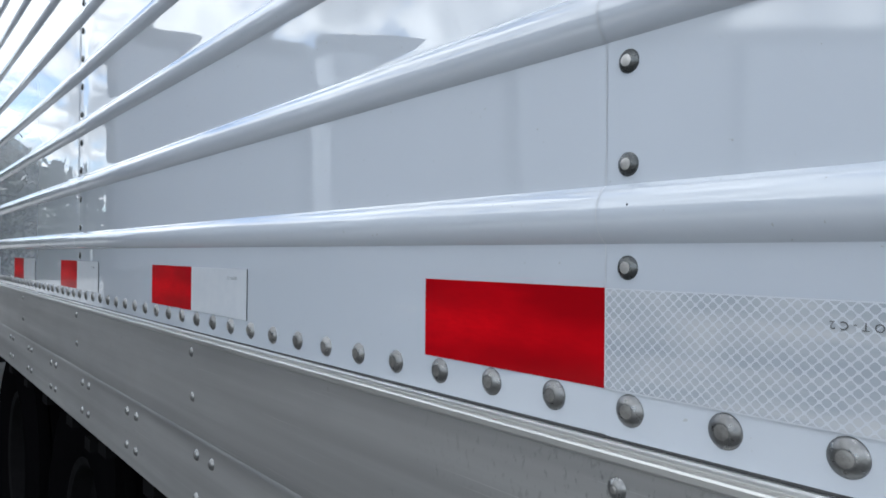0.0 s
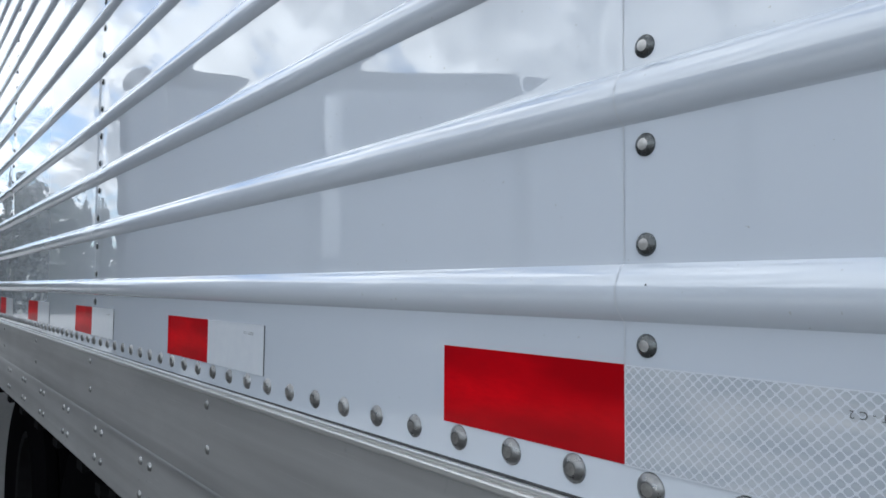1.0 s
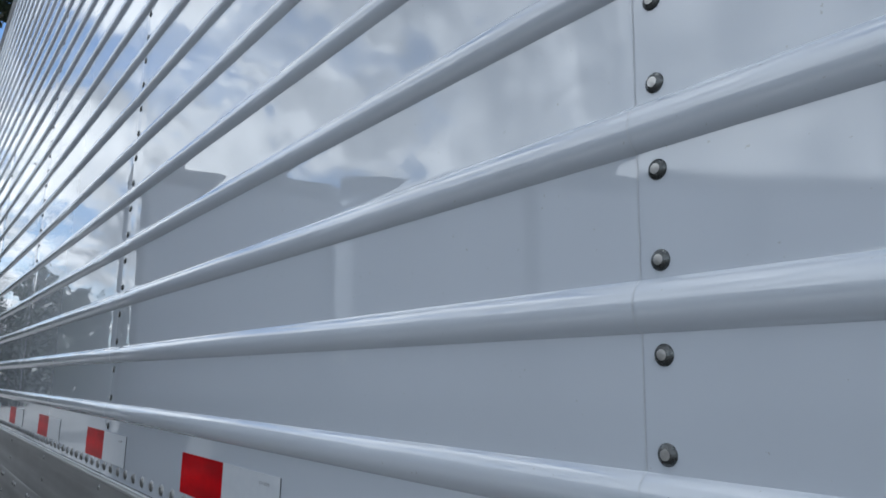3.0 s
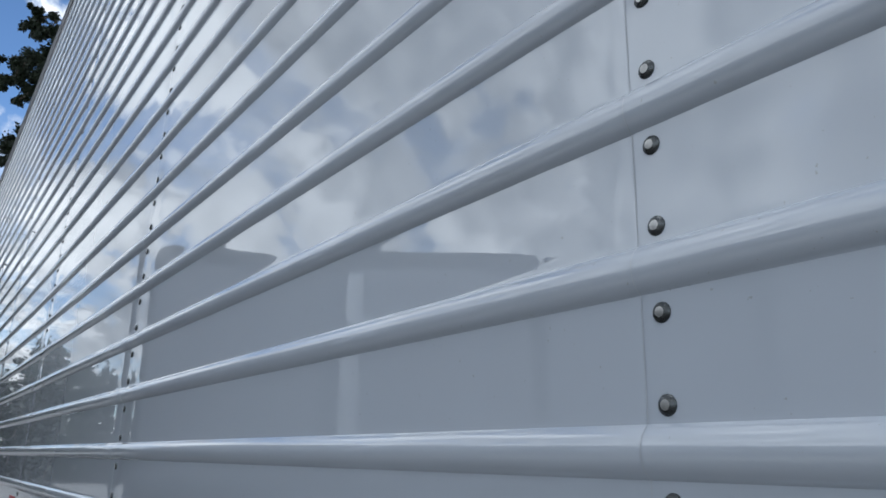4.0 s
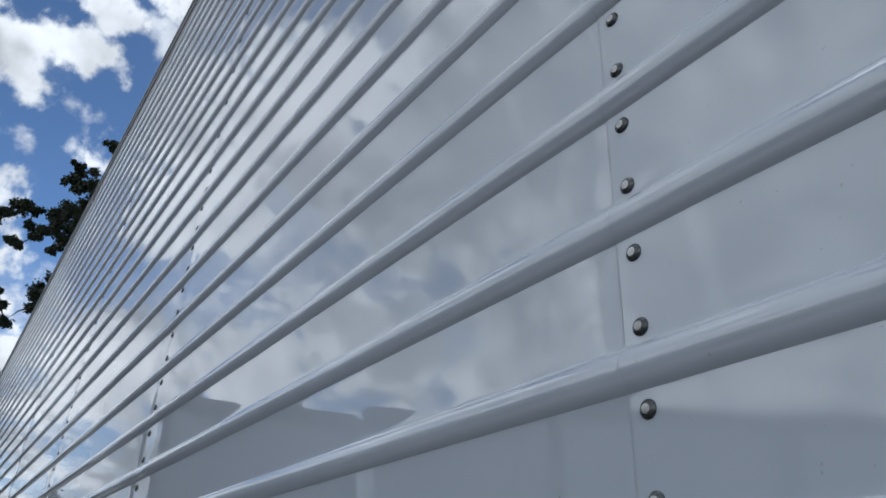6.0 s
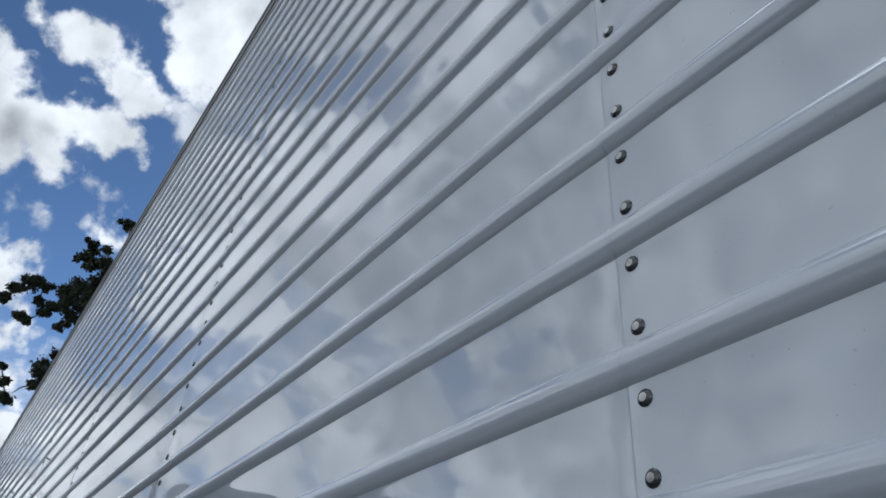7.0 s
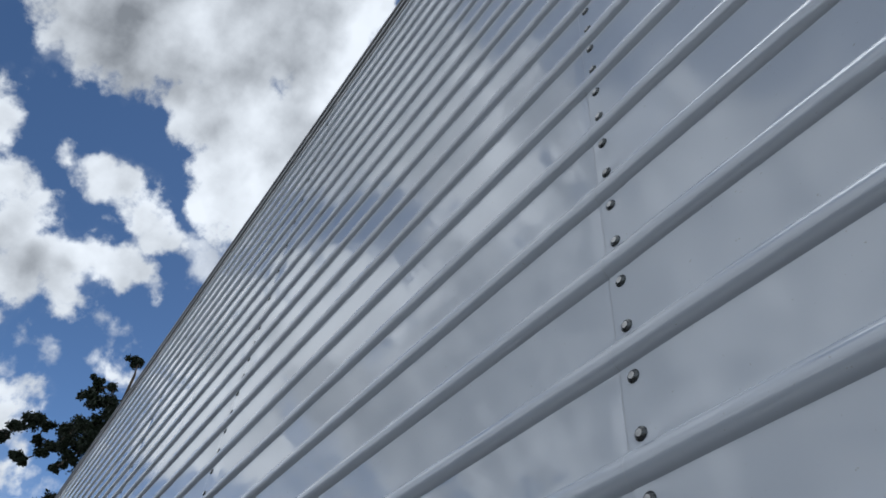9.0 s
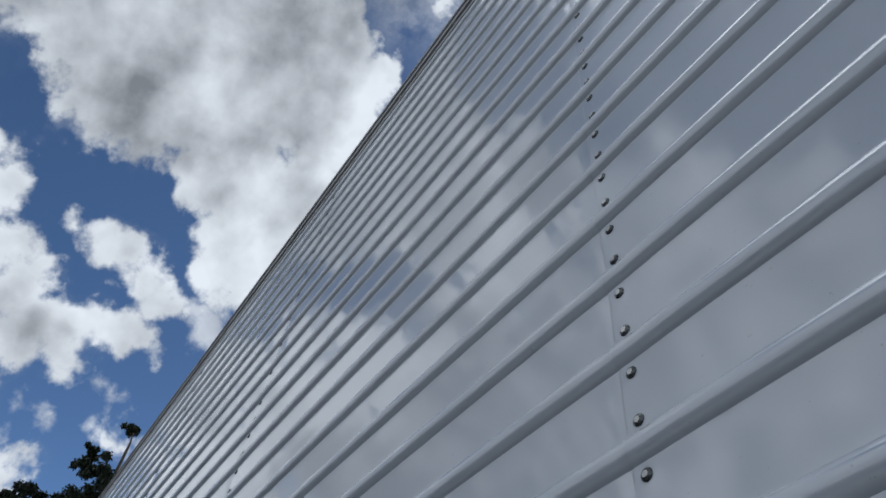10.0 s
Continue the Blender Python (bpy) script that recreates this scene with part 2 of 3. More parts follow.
def rivet_dimples(n):
    """Height: a shallow dent round each seam rivet of a sheet."""
    T = n.tree

    def op(kind, a, b):
        m = T.nodes.new("ShaderNodeMath")
        m.operation = kind
        for i, v in enumerate((a, b)):
            if hasattr(v, "links"):
                T.links.new(v, m.inputs[i])
            else:
                m.inputs[i].default_value = v
        return m.outputs[0]
    sep = T.nodes.new("ShaderNodeSeparateXYZ")
    T.links.new(n.coord.outputs["Object"], sep.inputs[0])
    dx = op("SUBTRACT", sep.outputs["X"], 0.015)
    turns = op("DIVIDE", op("SUBTRACT", sep.outputs["Z"], 1.32), 0.0508)
    dz = op("MULTIPLY", op("SUBTRACT", op("FRACT", op("ADD", turns, 0.5), 0.0), 0.5), 0.0508)
    r2 = op("ADD", op("MULTIPLY", dx, dx), op("MULTIPLY", dz, dz))
    return op("POWER", 0.5, op("DIVIDE", r2, 0.00011))


def white_paint(name, haze):
    n = Nodes(name)
    grime = n.noise(3.0, 6, 0.6, (1, 1, 0.35))
    specks = n.noise(240.0, 2, 0.5)
    col = n.mix(n.span(grime, 0.45, 0.8, 0.0, 0.35), (0.572, 0.612, 0.672), (0.525, 0.55, 0.593))
    col = n.mix(n.span(specks, 0.735, 0.76, 0.0, 0.5), col, (0.35, 0.34, 0.32))
    wave = n.bump(n.noise(2.2, 2, 0.4, (1.0, 1, 1.3)), 0.0006)
    ripple = n.bump(n.noise(7.5, 2, 0.4, (1.0, 1, 0.6)), 0.00003, under=wave)
    ripple = n.bump(rivet_dimples(n), 0.0002, under=ripple)
    n.put(Base_Color=col, Roughness=n.span(grime, 0.3, 0.8, 0.16, 0.28), IOR=1.5, Specular_IOR_Level=0.2, Coat_Weight=1.0,
          Coat_Roughness=n.span(grime, 0.3, 0.8, haze, haze * 2), Coat_IOR=2.15, Normal=ripple, Coat_Normal=ripple)
    return n.mat


def mill_aluminium(name, base, rough, streak, grime=1.0):
    n = Nodes(name)
    lines = n.noise(6.0, 6, 0.65, (0.2, 12, 12))
    bands = n.noise(3.0, 3, 0.5, (0.22, 9, 9))
    blot = n.noise(7.0, 5, 0.6, (0.6, 2, 2))
    dirt = n.noise(140.0, 4, 0.7, (0.9, 1, 0.4))
    col = n.mix(n.span(lines, 0.3, 0.7, 0.0, streak * 0.4), base, [k * 0.62 for k in base])
    col = n.mix(n.span(bands, 0.38, 0.66, 0.0, streak), col, [k * 0.6 for k in base])
    col = n.mix(n.span(blot, 0.5, 0.78, 0.0, 0.4), col, [k * 0.72 for k in base])
    dirt_mask = n.mix(1.0, n.ramp(dirt, (0.66, 0.0), (0.74, 1.0)), n.ramp(blot, (0.5, 0.0), (0.66, 1.0)), "MULTIPLY")
    dirt_mask = n.mix(1.0, dirt_mask, (grime, grime, grime), "MULTIPLY")
    col = n.mix(dirt_mask, col, (0.06, 0.058, 0.055))
    if grime == 1.0:
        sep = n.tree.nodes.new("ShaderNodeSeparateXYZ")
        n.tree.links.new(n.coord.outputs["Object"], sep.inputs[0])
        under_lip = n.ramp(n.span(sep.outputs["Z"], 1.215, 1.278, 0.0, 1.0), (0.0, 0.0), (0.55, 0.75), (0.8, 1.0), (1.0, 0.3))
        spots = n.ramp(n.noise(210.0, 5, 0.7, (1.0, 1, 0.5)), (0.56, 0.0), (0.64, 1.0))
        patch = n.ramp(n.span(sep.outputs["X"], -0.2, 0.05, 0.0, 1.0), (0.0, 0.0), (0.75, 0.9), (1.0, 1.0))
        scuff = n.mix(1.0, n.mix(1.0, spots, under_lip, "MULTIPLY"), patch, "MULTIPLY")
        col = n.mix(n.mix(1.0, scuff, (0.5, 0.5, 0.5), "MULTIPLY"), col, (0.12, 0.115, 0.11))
        scratch = n.ramp(n.noise(30.0, 2, 0.5, (0.15, 1, 18)), (0.68, 0.0), (0.72, 1.0))
        col = n.mix(n.mix(1.0, scratch, (0.35, 0.35, 0.35), "MULTIPLY"), col, (0.85, 0.85, 0.84))
    n.put(Base_Color=col, Metallic=0.9, Roughness=n.span(blot, 0.3, 0.75, rough, rough + 0.16),
          Normal=n.bump(lines, 0.00012))
    return n.mat


def rivet_metal(name, base, rough):
    n = Nodes(name)
    mott = n.noise(260.0, 4, 0.6)
    var = n.tree.nodes.new("ShaderNodeObjectInfo").outputs["Random"]
    tone = n.span(var, 0, 1, 0.75, 1.15)
    col = n.mix(n.span(mott, 0.35, 0.7, 0.0, 0.6), base, [c * 0.55 for c in base])
    scaled = n.tree.nodes.new("ShaderNodeVectorMath")
    scaled.operation = "SCALE"
    n.tree.links.new(col, scaled.inputs[0])
    n.tree.links.new(tone, scaled.inputs["Scale"])
    n.put(Base_Color=scaled.outputs[0], Metallic=0.95, Roughness=n.span(mott, 0.3, 0.7, rough, rough + 0.15), Normal=n.bump(mott, 0.0003))
    return n.mat


def red_film():
    n = Nodes("red retroreflective film")
    w = n.noise(5.0, 3, 0.5, (0.6, 1, 3))
    streak = n.noise(7.0, 3, 0.5, (0.9, 1, 3.0), (0.13, 0, 0.3))
    fine = n.noise(420.0, 3, 0.5, (0.3, 1, 1))
    col = n.mix(n.span(streak, 0.45, 0.72, 0, 1), (0.30, 0.0004, 0.004), (0.60, 0.0006, 0.006))
    col = n.mix(n.span(fine, 0.4, 0.7, 0, 0.25), col, (0.3, 0.0004, 0.004))
    n.put(Base_Color=col, Roughness=0.35, IOR=1.4,
          Specular_IOR_Level=0.04, Coat_Weight=0.25, Coat_Roughness=0.1, Normal=n.bump(w, 0.0012))
    return n.mat


def white_film(name, lo, hi, rough):
    n = Nodes(name)
    w = n.noise(60.0, 4, 0.6)
    n.put(Base_Color=n.mix(n.span(w, 0.3, 0.7, 0, 1), lo, hi), Roughness=rough, Coat_Weight=0.7, Coat_Roughness=0.08)
    return n.mat


def cell_film():
    n = Nodes("silver-grey film cells")
    geo = n.tree.nodes.new("ShaderNodeNewGeometry")
    band = n.noise(20.0, 4, 0.6, (0.6, 1, 3.5))
    col = n.mix(geo.outputs["Random Per Island"], (0.35, 0.38, 0.425), (0.385, 0.415, 0.46))
    col = n.mix(n.span(band, 0.42, 0.68, 0.0, 0.85), col, (0.58, 0.59, 0.60))
    n.put(Base_Color=col, Roughness=0.25, Coat_Weight=0.7, Coat_Roughness=0.06)
    return n.mat


def plain(name, base, rough, metal=0.0, grain=30.0, depth=0.0003, vary=0.25, stretch=(1, 1, 1), gloss=0.5):
    n = Nodes(name)
    g, big = n.noise(grain, 5, 0.6, stretch), n.noise(grain / 9, 4, 0.6, stretch)
    col = n.mix(n.span(g, 0.3, 0.7, 0, 1), base, [c * (1 - vary) for c in base])
    col = n.mix(n.span(big, 0.4, 0.75, 0, 0.6), col, [c * (1 - vary) for c in base])
    n.put(Base_Color=col, Roughness=n.span(g, 0.3, 0.7, rough - 0.06, rough + 0.06), Metallic=metal, Specular_IOR_Level=gloss, Normal=n.bump(g, depth))
    return n.mat


def leaf_material(name, a, b):
    n = Nodes(name)
    geo = n.tree.nodes.new("ShaderNodeNewGeometry")
    col = n.mix(geo.outputs["Random Per Island"], a, b)
    n.put(Base_Color=col, Roughness=0.55)
    return n.mat


WHITE = white_paint("white gel-coated aluminium", 0.007)
DULL_WHITE = white_paint("slightly dulled white aluminium", 0.05)
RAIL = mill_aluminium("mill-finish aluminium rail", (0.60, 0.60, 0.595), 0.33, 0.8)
TOP_RAIL = mill_aluminium("grey top rail aluminium", (0.38, 0.38, 0.385), 0.4, 0.3, 0.1)
LIP = mill_aluminium("bright extruded aluminium", (0.74, 0.74, 0.72), 0.27, 0.45, 0.3)
RIVET = rivet_metal("dull aluminium rivet", (0.28, 0.28, 0.277), 0.24)
PIN = rivet_metal("light rivet pin", (0.44, 0.43, 0.41), 0.36)
SEAM_METAL = rivet_metal("dark zinc-plated rivet", (0.115, 0.12, 0.12), 0.2)
SEAM_PIN = rivet_metal("bright rivet pin", (0.64, 0.63, 0.61), 0.3)
SEALANT = plain("dark butyl sealant", (0.03, 0.03, 0.032), 0.6)
JOINT = plain("weathered grey lap sealant", (0.56, 0.585, 0.615), 0.5, grain=60, vary=0.2, stretch=(1, 1, 0.3))
CUT_EDGE = plain("grimy cut edge", (0.12, 0.125, 0.13), 0.6, grain=200)
RED = red_film()
FILM = white_film("white retroreflective film", (0.57, 0.60, 0.645), (0.62, 0.645, 0.68), 0.3)
CELL = cell_film()
INK = plain("faded black print", (0.10, 0.105, 0.11), 0.5, grain=900, vary=0.5)
RUBBER = plain("tyre rubber", (0.0035, 0.0035, 0.004), 0.95, grain=90, gloss=0.0)
STEEL = plain("painted black steel", (0.008, 0.008, 0.0085), 0.9, grain=20, gloss=0.02)
WHEEL = plain("dusty wheel aluminium", (0.5, 0.5, 0.5), 0.4, 0.9)
ASPHALT = plain("worn pale asphalt", (0.185, 0.181, 0.173), 0.9, grain=60, depth=0.003)
BARK = plain("grey-brown bark", (0.11, 0.085, 0.065), 0.9, grain=14, depth=0.02, stretch=(1, 1, 0.25))
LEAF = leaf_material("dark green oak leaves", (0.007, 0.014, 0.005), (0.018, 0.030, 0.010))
GAP_PALE = plain("pale stand-in for the bright gap", (0.85, 0.86, 0.87), 0.4, grain=6, depth=0.0004)
GREY_PAINT = plain("weathered grey paint", (0.30, 0.31, 0.32), 0.4, grain=4, depth=0.0004)
CAB_PAINT = plain("grey cab paint", (0.22, 0.23, 0.25), 0.35, grain=5, depth=0.0003)


# ---- mesh helpers ----
def mesh_of(bm, name, *materials, smooth=0.6):
    me = bpy.data.meshes.new(name)
    bmesh.ops.recalc_face_normals(bm, faces=bm.faces)
    for f in bm.faces:
        f.smooth = smooth > 0
    if smooth > 0:
        for e in bm.edges:
            e.smooth = len(e.link_faces) == 2 and e.calc_face_angle(0) < smooth
    bm.to_mesh(me)
    bm.free()
    for m in materials:
        me.materials.append(m)
    return me


def part(name, bm, material, parent, label="", smooth=0.6, at=None):
    me = bm if isinstance(bm, bpy.types.Mesh) else mesh_of(bm, name, *(material if isinstance(material, (list, tuple)) else [material]), smooth=smooth)
    ob = new(name, me)
    ob.parent = parent
    if at is not None:
        ob.matrix_basis = at
    return tagged(ob, label) if label else ob


def thing(name, label, category, at=None, group="", kind=""):
    ob = new(name)
    if at is not None:
        ob.matrix_basis = at
    return tagged(ob, label, category, group, kind)


def box(bm, x0, x1, y0, y1, z0, z1, bevel=0.0, segments=2):
    made = bmesh.ops.create_cube(bm, size=1, matrix=Matrix.LocRotScale(((x0 + x1) / 2, (y0 + y1) / 2, (z0 + z1) / 2), None, (x1 - x0, y1 - y0, z1 - z0)))
    if bevel:
        edges = list({e for v in made["verts"] for e in v.link_edges})
        bmesh.ops.bevel(bm, geom=edges, offset=bevel, segments=segments, affect="EDGES", profile=0.5)
    return bm


def new_box(*a, **k):
    return box(bmesh.new(), *a, **k)


def extrude_x(profile, xs, closed=False):
    """A strip of (y, z) points swept along x."""
    bm = bmesh.new()
    rows = [[bm.verts.new((x, y, z)) for y, z in profile] for x in xs]
    n = len(profile)
    for a, b in zip(rows, rows[1:]):
        for i in range(n if closed else n - 1):
            j = (i + 1) % n
            bm.faces.new((a[i], b[i], b[j], a[j]))
    if closed:
        bm.faces.new(rows[0])
        bm.faces.new(rows[-1][::-1])
    return bm


def lathe(profile, steps, axis="Y"):
    """(radius, along) points turned round an axis; a radius of 0 closes the end."""
    bm = bmesh.new()
    turn = {"Y": lambda r, h, a: (r * math.cos(a), h, r * math.sin(a)), "Z": lambda r, h, a: (r * math.cos(a), r * math.sin(a), h)}[axis]
    rings = []
    for r, h in profile:
        rings.append([bm.verts.new(turn(r, h, 2 * math.pi * i / steps)) for i in range(steps)] if r > 0 else [bm.verts.new(turn(0, h, 0))])
    for a, b in zip(rings, rings[1:]):
        for i in range(steps):
            j = (i + 1) % steps
            if len(a) == 1:
                bm.faces.new((a[0], b[i], b[j]))
            elif len(b) == 1:
                bm.faces.new((a[i], b[0], a[j]))
            else:
                bm.faces.new((a[i], b[i], b[j], a[j]))
    return bm


# ---- the refrigerated trailer ----
Z0 = 1.32               # height the rivet pitch counts from
PITCH = 0.0508          # rivet pitch up the seams
ROW = 1.21 / 24         # rivet pitch along the bottom row
SHEET = 1.21            # width of a side sheet
BEAD_0, BEAD_N = Z0 + 0.0772, 24
BEAD_STEP = 2 * PITCH
SHEET_BOTTOM, SHEET_TOP = Z0 - 0.0343, Z0 + 2.49
SEAM = -0.015           # the lapped edge lies this far from its rivets
FIRST, LAST = -12, 1    # sheets, counted from the seam nearest the camera

trailer = thing("semi_trailer", "long white refrigerated semi-trailer with ribbed aluminium sides, parked", "trailer")


BEAD_W, BEAD_H = 0.0147, 0.0078     # half width and height of a pressed bead


def sheet_profile():
    """Flat aluminium with pressed beads, sharp below and eased into the sheet above."""
    pts = [(0.012, SHEET_BOTTOM), (-0.0005, SHEET_BOTTOM)]
    radius = (BEAD_W ** 2 + BEAD_H ** 2) / (2 * BEAD_H)
    turn = math.asin(BEAD_W / radius)
    under, over = 0.0001, 0.0002
    for k in range(BEAD_N):
        zc = BEAD_0 + BEAD_STEP * k
        for d in (0.02, 0.008, 0.003, 0.001):
            pts.append((-under * math.exp(-d / 0.003), zc - BEAD_W - d))
        for i in range(25):
            a = turn * (i / 12 - 1)
            pts.append((radius - BEAD_H - radius * math.cos(a) - under + (under - over) * i / 24, zc + radius * math.sin(a)))
        for d in (0.0004, 0.001, 0.002, 0.004, 0.008, 0.02):
            pts.append((-over * math.exp(-d / 0.003), zc + BEAD_W + d))
    return pts + [(0.0, SHEET_TOP)]


def side_sheet():
    """One sheet; its near-side edge laps over its neighbour. Riveted down at both seams, it bows outward between them."""
    def lap(x, z):
        if x > SHEET + 0.001:
            return 0.0004
        edge = 0.0002 if x < 0 else -0.0005 * (1 - x / SHEET)
        near, far = max(0.0, x - 0.015), max(0.0, SHEET + 0.015 - x)
        u = min(1.0, max(0.0, (z - Z0 - 0.05) / 0.09))
        bow = (0.0008 + 0.0001 * x / SHEET) * (1 - math.exp(-(near / 0.035) ** 2)) * (1 - math.exp(-(far / 0.06) ** 2))
        return edge - bow * u * u * (3 - 2 * u)
    xs = [-0.0005, 0.0, 0.0007, 0.0022, 0.006, 0.012, 0.018] + [0.015 + 0.008 * i for i in range(1, 13)] + [0.125, 0.15, 0.35, 0.6, 0.85]
    xs += [SHEET + 0.015 - 0.012 * i for i in range(15, 0, -1)] + [SHEET + 0.002, SHEET + 0.02]
    outline = sheet_profile()
    n = len(outline)
    me = bpy.data.meshes.new("side_sheet")
    me.from_pydata([(x, y + lap(x, z), z) for x in xs for y, z in outline], [],
                   [(i * n + j, (i + 1) * n + j, (i + 1) * n + j + 1, i * n + j + 1) for i in range(len(xs) - 1) for j in range(n - 1)])
    me.materials.append(WHITE)
    me.polygons.foreach_set("use_smooth", [True] * len(me.polygons))
    me.set_sharp_from_angle(angle=0.6)
    return me


def rivet_mesh(radius, height, steps, pin, metals):
    profile = [(radius * 1.01, 0.0008), (radius, -height * 0.06)]
    for i in range(1, 8):
        r = 1 - (1 - pin) * (i / 7) ** 1.5
        profile.append((radius * r, -height * (0.06 + 0.94 * (1 - r * r) ** 0.85)))
    top = profile[-1][1]
    flat = [(radius * pin * 0.96, top * 0.992), (radius * pin * 0.9, top * 1.01), (radius * pin * 0.5, top * 1.06), (0, top * 1.08)]
    bm = lathe(profile + flat, steps)
    for f in bm.faces:
        f.material_index = 1 if f.calc_center_median().xz.length < radius * pin * 0.98 else 0
    return mesh_of(bm, "rivet", *metals, smooth=0.9)


sheet_mesh = side_sheet()
SEAM_RIVET = rivet_mesh(0.0060, 0.0028, 24, 0.5, (SEAM_METAL, SEAM_PIN))
ROW_RIVET = rivet_mesh(0.0081, 0.0039, 28, 0.43, (RIVET, PIN))
RAIL_RIVET = rivet_mesh(0.0066, 0.0046, 16, 0.3, (RIVET, PIN))

dull_mesh = sheet_mesh.copy()
dull_mesh.materials[0] = DULL_WHITE
sheets = {}
for k in range(FIRST, LAST + 1):
    sheets[k] = part("side_sheet", dull_mesh if k >= 0 else sheet_mesh, None, trailer, at=pose(SEAM + SHEET * k, 0, 0))
seal_mesh = mesh_of(extrude_x([(y - 0.0004, z) for y, z in sheet_profile()[2:]], [-0.0012, -0.0006]), "lap_sealant", JOINT, smooth=0.6)
for k in (0, -1, -2):
    part("lap_sealant", seal_mesh, None, sheets[k], "thin grey line of lap sealant")
tagged(sheets[0], "glossy white aluminium sheet with pressed horizontal beads")


def joined(mesh, places, name, parent):
    """Copies of a small mesh joined into one part."""
    co = np.empty(len(mesh.vertices) * 3)
    mesh.vertices.foreach_get("co", co)
    co = co.reshape(-1, 3)
    verts, faces, index = [], [], []
    polys = [(list(p.vertices), p.material_index) for p in mesh.polygons]
    for n, (x, y, z) in enumerate(places):
        verts.extend((co + (x, y, z)).tolist())
        faces.extend([v + n * len(co) for v in p] for p, _ in polys)
        index.extend(m for _, m in polys)
    me = bpy.data.meshes.new(name)
    me.from_pydata(verts, [], faces)
    for m in mesh.materials:
        me.materials.append(m)
    me.polygons.foreach_set("material_index", index)
    me.polygons.foreach_set("use_smooth", [True] * len(faces))
    ob = new(name, me)
    ob.parent = parent
    return tagged(ob, kind="stuff")


far_rivets = []
for k in range(FIRST, LAST + 2):
    for n in range(1, 49):
        x, z = SHEET * k, Z0 + PITCH * n
        if k in (0, -1):
            rivet = part("rivet", SEAM_RIVET, None, sheets[k], at=pose(-SEAM - 0.002, -0.0010, z, 0, random.uniform(0, 360), 0))
        elif k <= LAST:
            far_rivets.append((x - 0.002, -0.0010, z))
joined(SEAM_RIVET, far_rivets, "seam_rivets", trailer)
far_rivets = []
for k in range(FIRST, LAST + 1):
    for n in range(24):
        x = SHEET * k + ROW * n
        if k in (0, -1, -2):
            part("rivet", ROW_RIVET, None, sheets[k], at=pose(-SEAM + ROW * n, -0.0010, Z0 - 0.019, 0, random.uniform(0, 360), 0))
        else:
            far_rivets.append((x, -0.0010, Z0 - 0.019))
joined(ROW_RIVET, far_rivets, "bottom_row_rivets", trailer)

# bottom rail: bright lip, broad face, lower flange
X0, X1 = SEAM + SHEET * FIRST, SEAM + SHEET * (LAST + 1)
RAIL_TOP = Z0 - 0.035
part("rail_lip", extrude_x([(0.01, RAIL_TOP), (-0.0044, RAIL_TOP), (-0.0056, RAIL_TOP - 0.0008), (-0.0059, RAIL_TOP - 0.0022), (-0.0052, RAIL_TOP - 0.0031), (-0.0052, RAIL_TOP - 0.0037),
     (-0.0070, RAIL_TOP - 0.0044), (-0.0077, RAIL_TOP - 0.0056), (-0.0078, RAIL_TOP - 0.0084), (-0.0069, RAIL_TOP - 0.0098), (-0.0055, RAIL_TOP - 0.0104), (0.01, RAIL_TOP - 0.0104)], [X0, X1], closed=True), LIP, trailer, "bright extruded aluminium lip", smooth=0.3)
part("sealant_bead", extrude_x([(0.008, SHEET_BOTTOM + 0.002), (-0.0009, SHEET_BOTTOM + 0.0008), (-0.0016, SHEET_BOTTOM - 0.0002), (-0.0014, RAIL_TOP - 0.0005), (0.008, RAIL_TOP - 0.0005)], [X0, X1], closed=True), SEALANT, trailer)
rail_bottom = Z0 - 0.2465
face = [(0.02, RAIL_TOP - 0.0105), (-0.005, RAIL_TOP - 0.0105), (-0.0055, RAIL_TOP - 0.018), (-0.0052, Z0 - 0.08), (-0.0040, Z0 - 0.1), (-0.0028, Z0 - 0.12), (-0.0021, Z0 - 0.138), (-0.0018, Z0 - 0.148),
        (-0.0015, Z0 - 0.1515), (-0.0026, Z0 - 0.1535), (-0.0036, Z0 - 0.157), (-0.0040, Z0 - 0.165), (-0.0042, rail_bottom + 0.004), (-0.0034, rail_bottom),
        (0.05, rail_bottom), (0.05, rail_bottom + 0.006), (0.02, rail_bottom + 0.006)]
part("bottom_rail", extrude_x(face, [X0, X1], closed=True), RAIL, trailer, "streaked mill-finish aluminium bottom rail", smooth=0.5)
for k in range(-5, 3):
    for n in (0, 1):
        x = SHEET * (k + n / 2) - 0.004
        for z in (Z0 - 0.057, Z0 - 0.108):
            if x < X1:
                part("rail_rivet", RAIL_RIVET, None, trailer, at=pose(x, -0.004 if z > Z0 - 0.1 else -0.0022, z))
for k in range(-14, 4):
    for dx in (0.0, 0.046):
        for z in (Z0 - 0.171, Z0 - 0.219):
            part("rail_rivet", RAIL_RIVET, None, trailer, at=pose(-0.591 + 0.285 * k + dx, -0.0038, z))

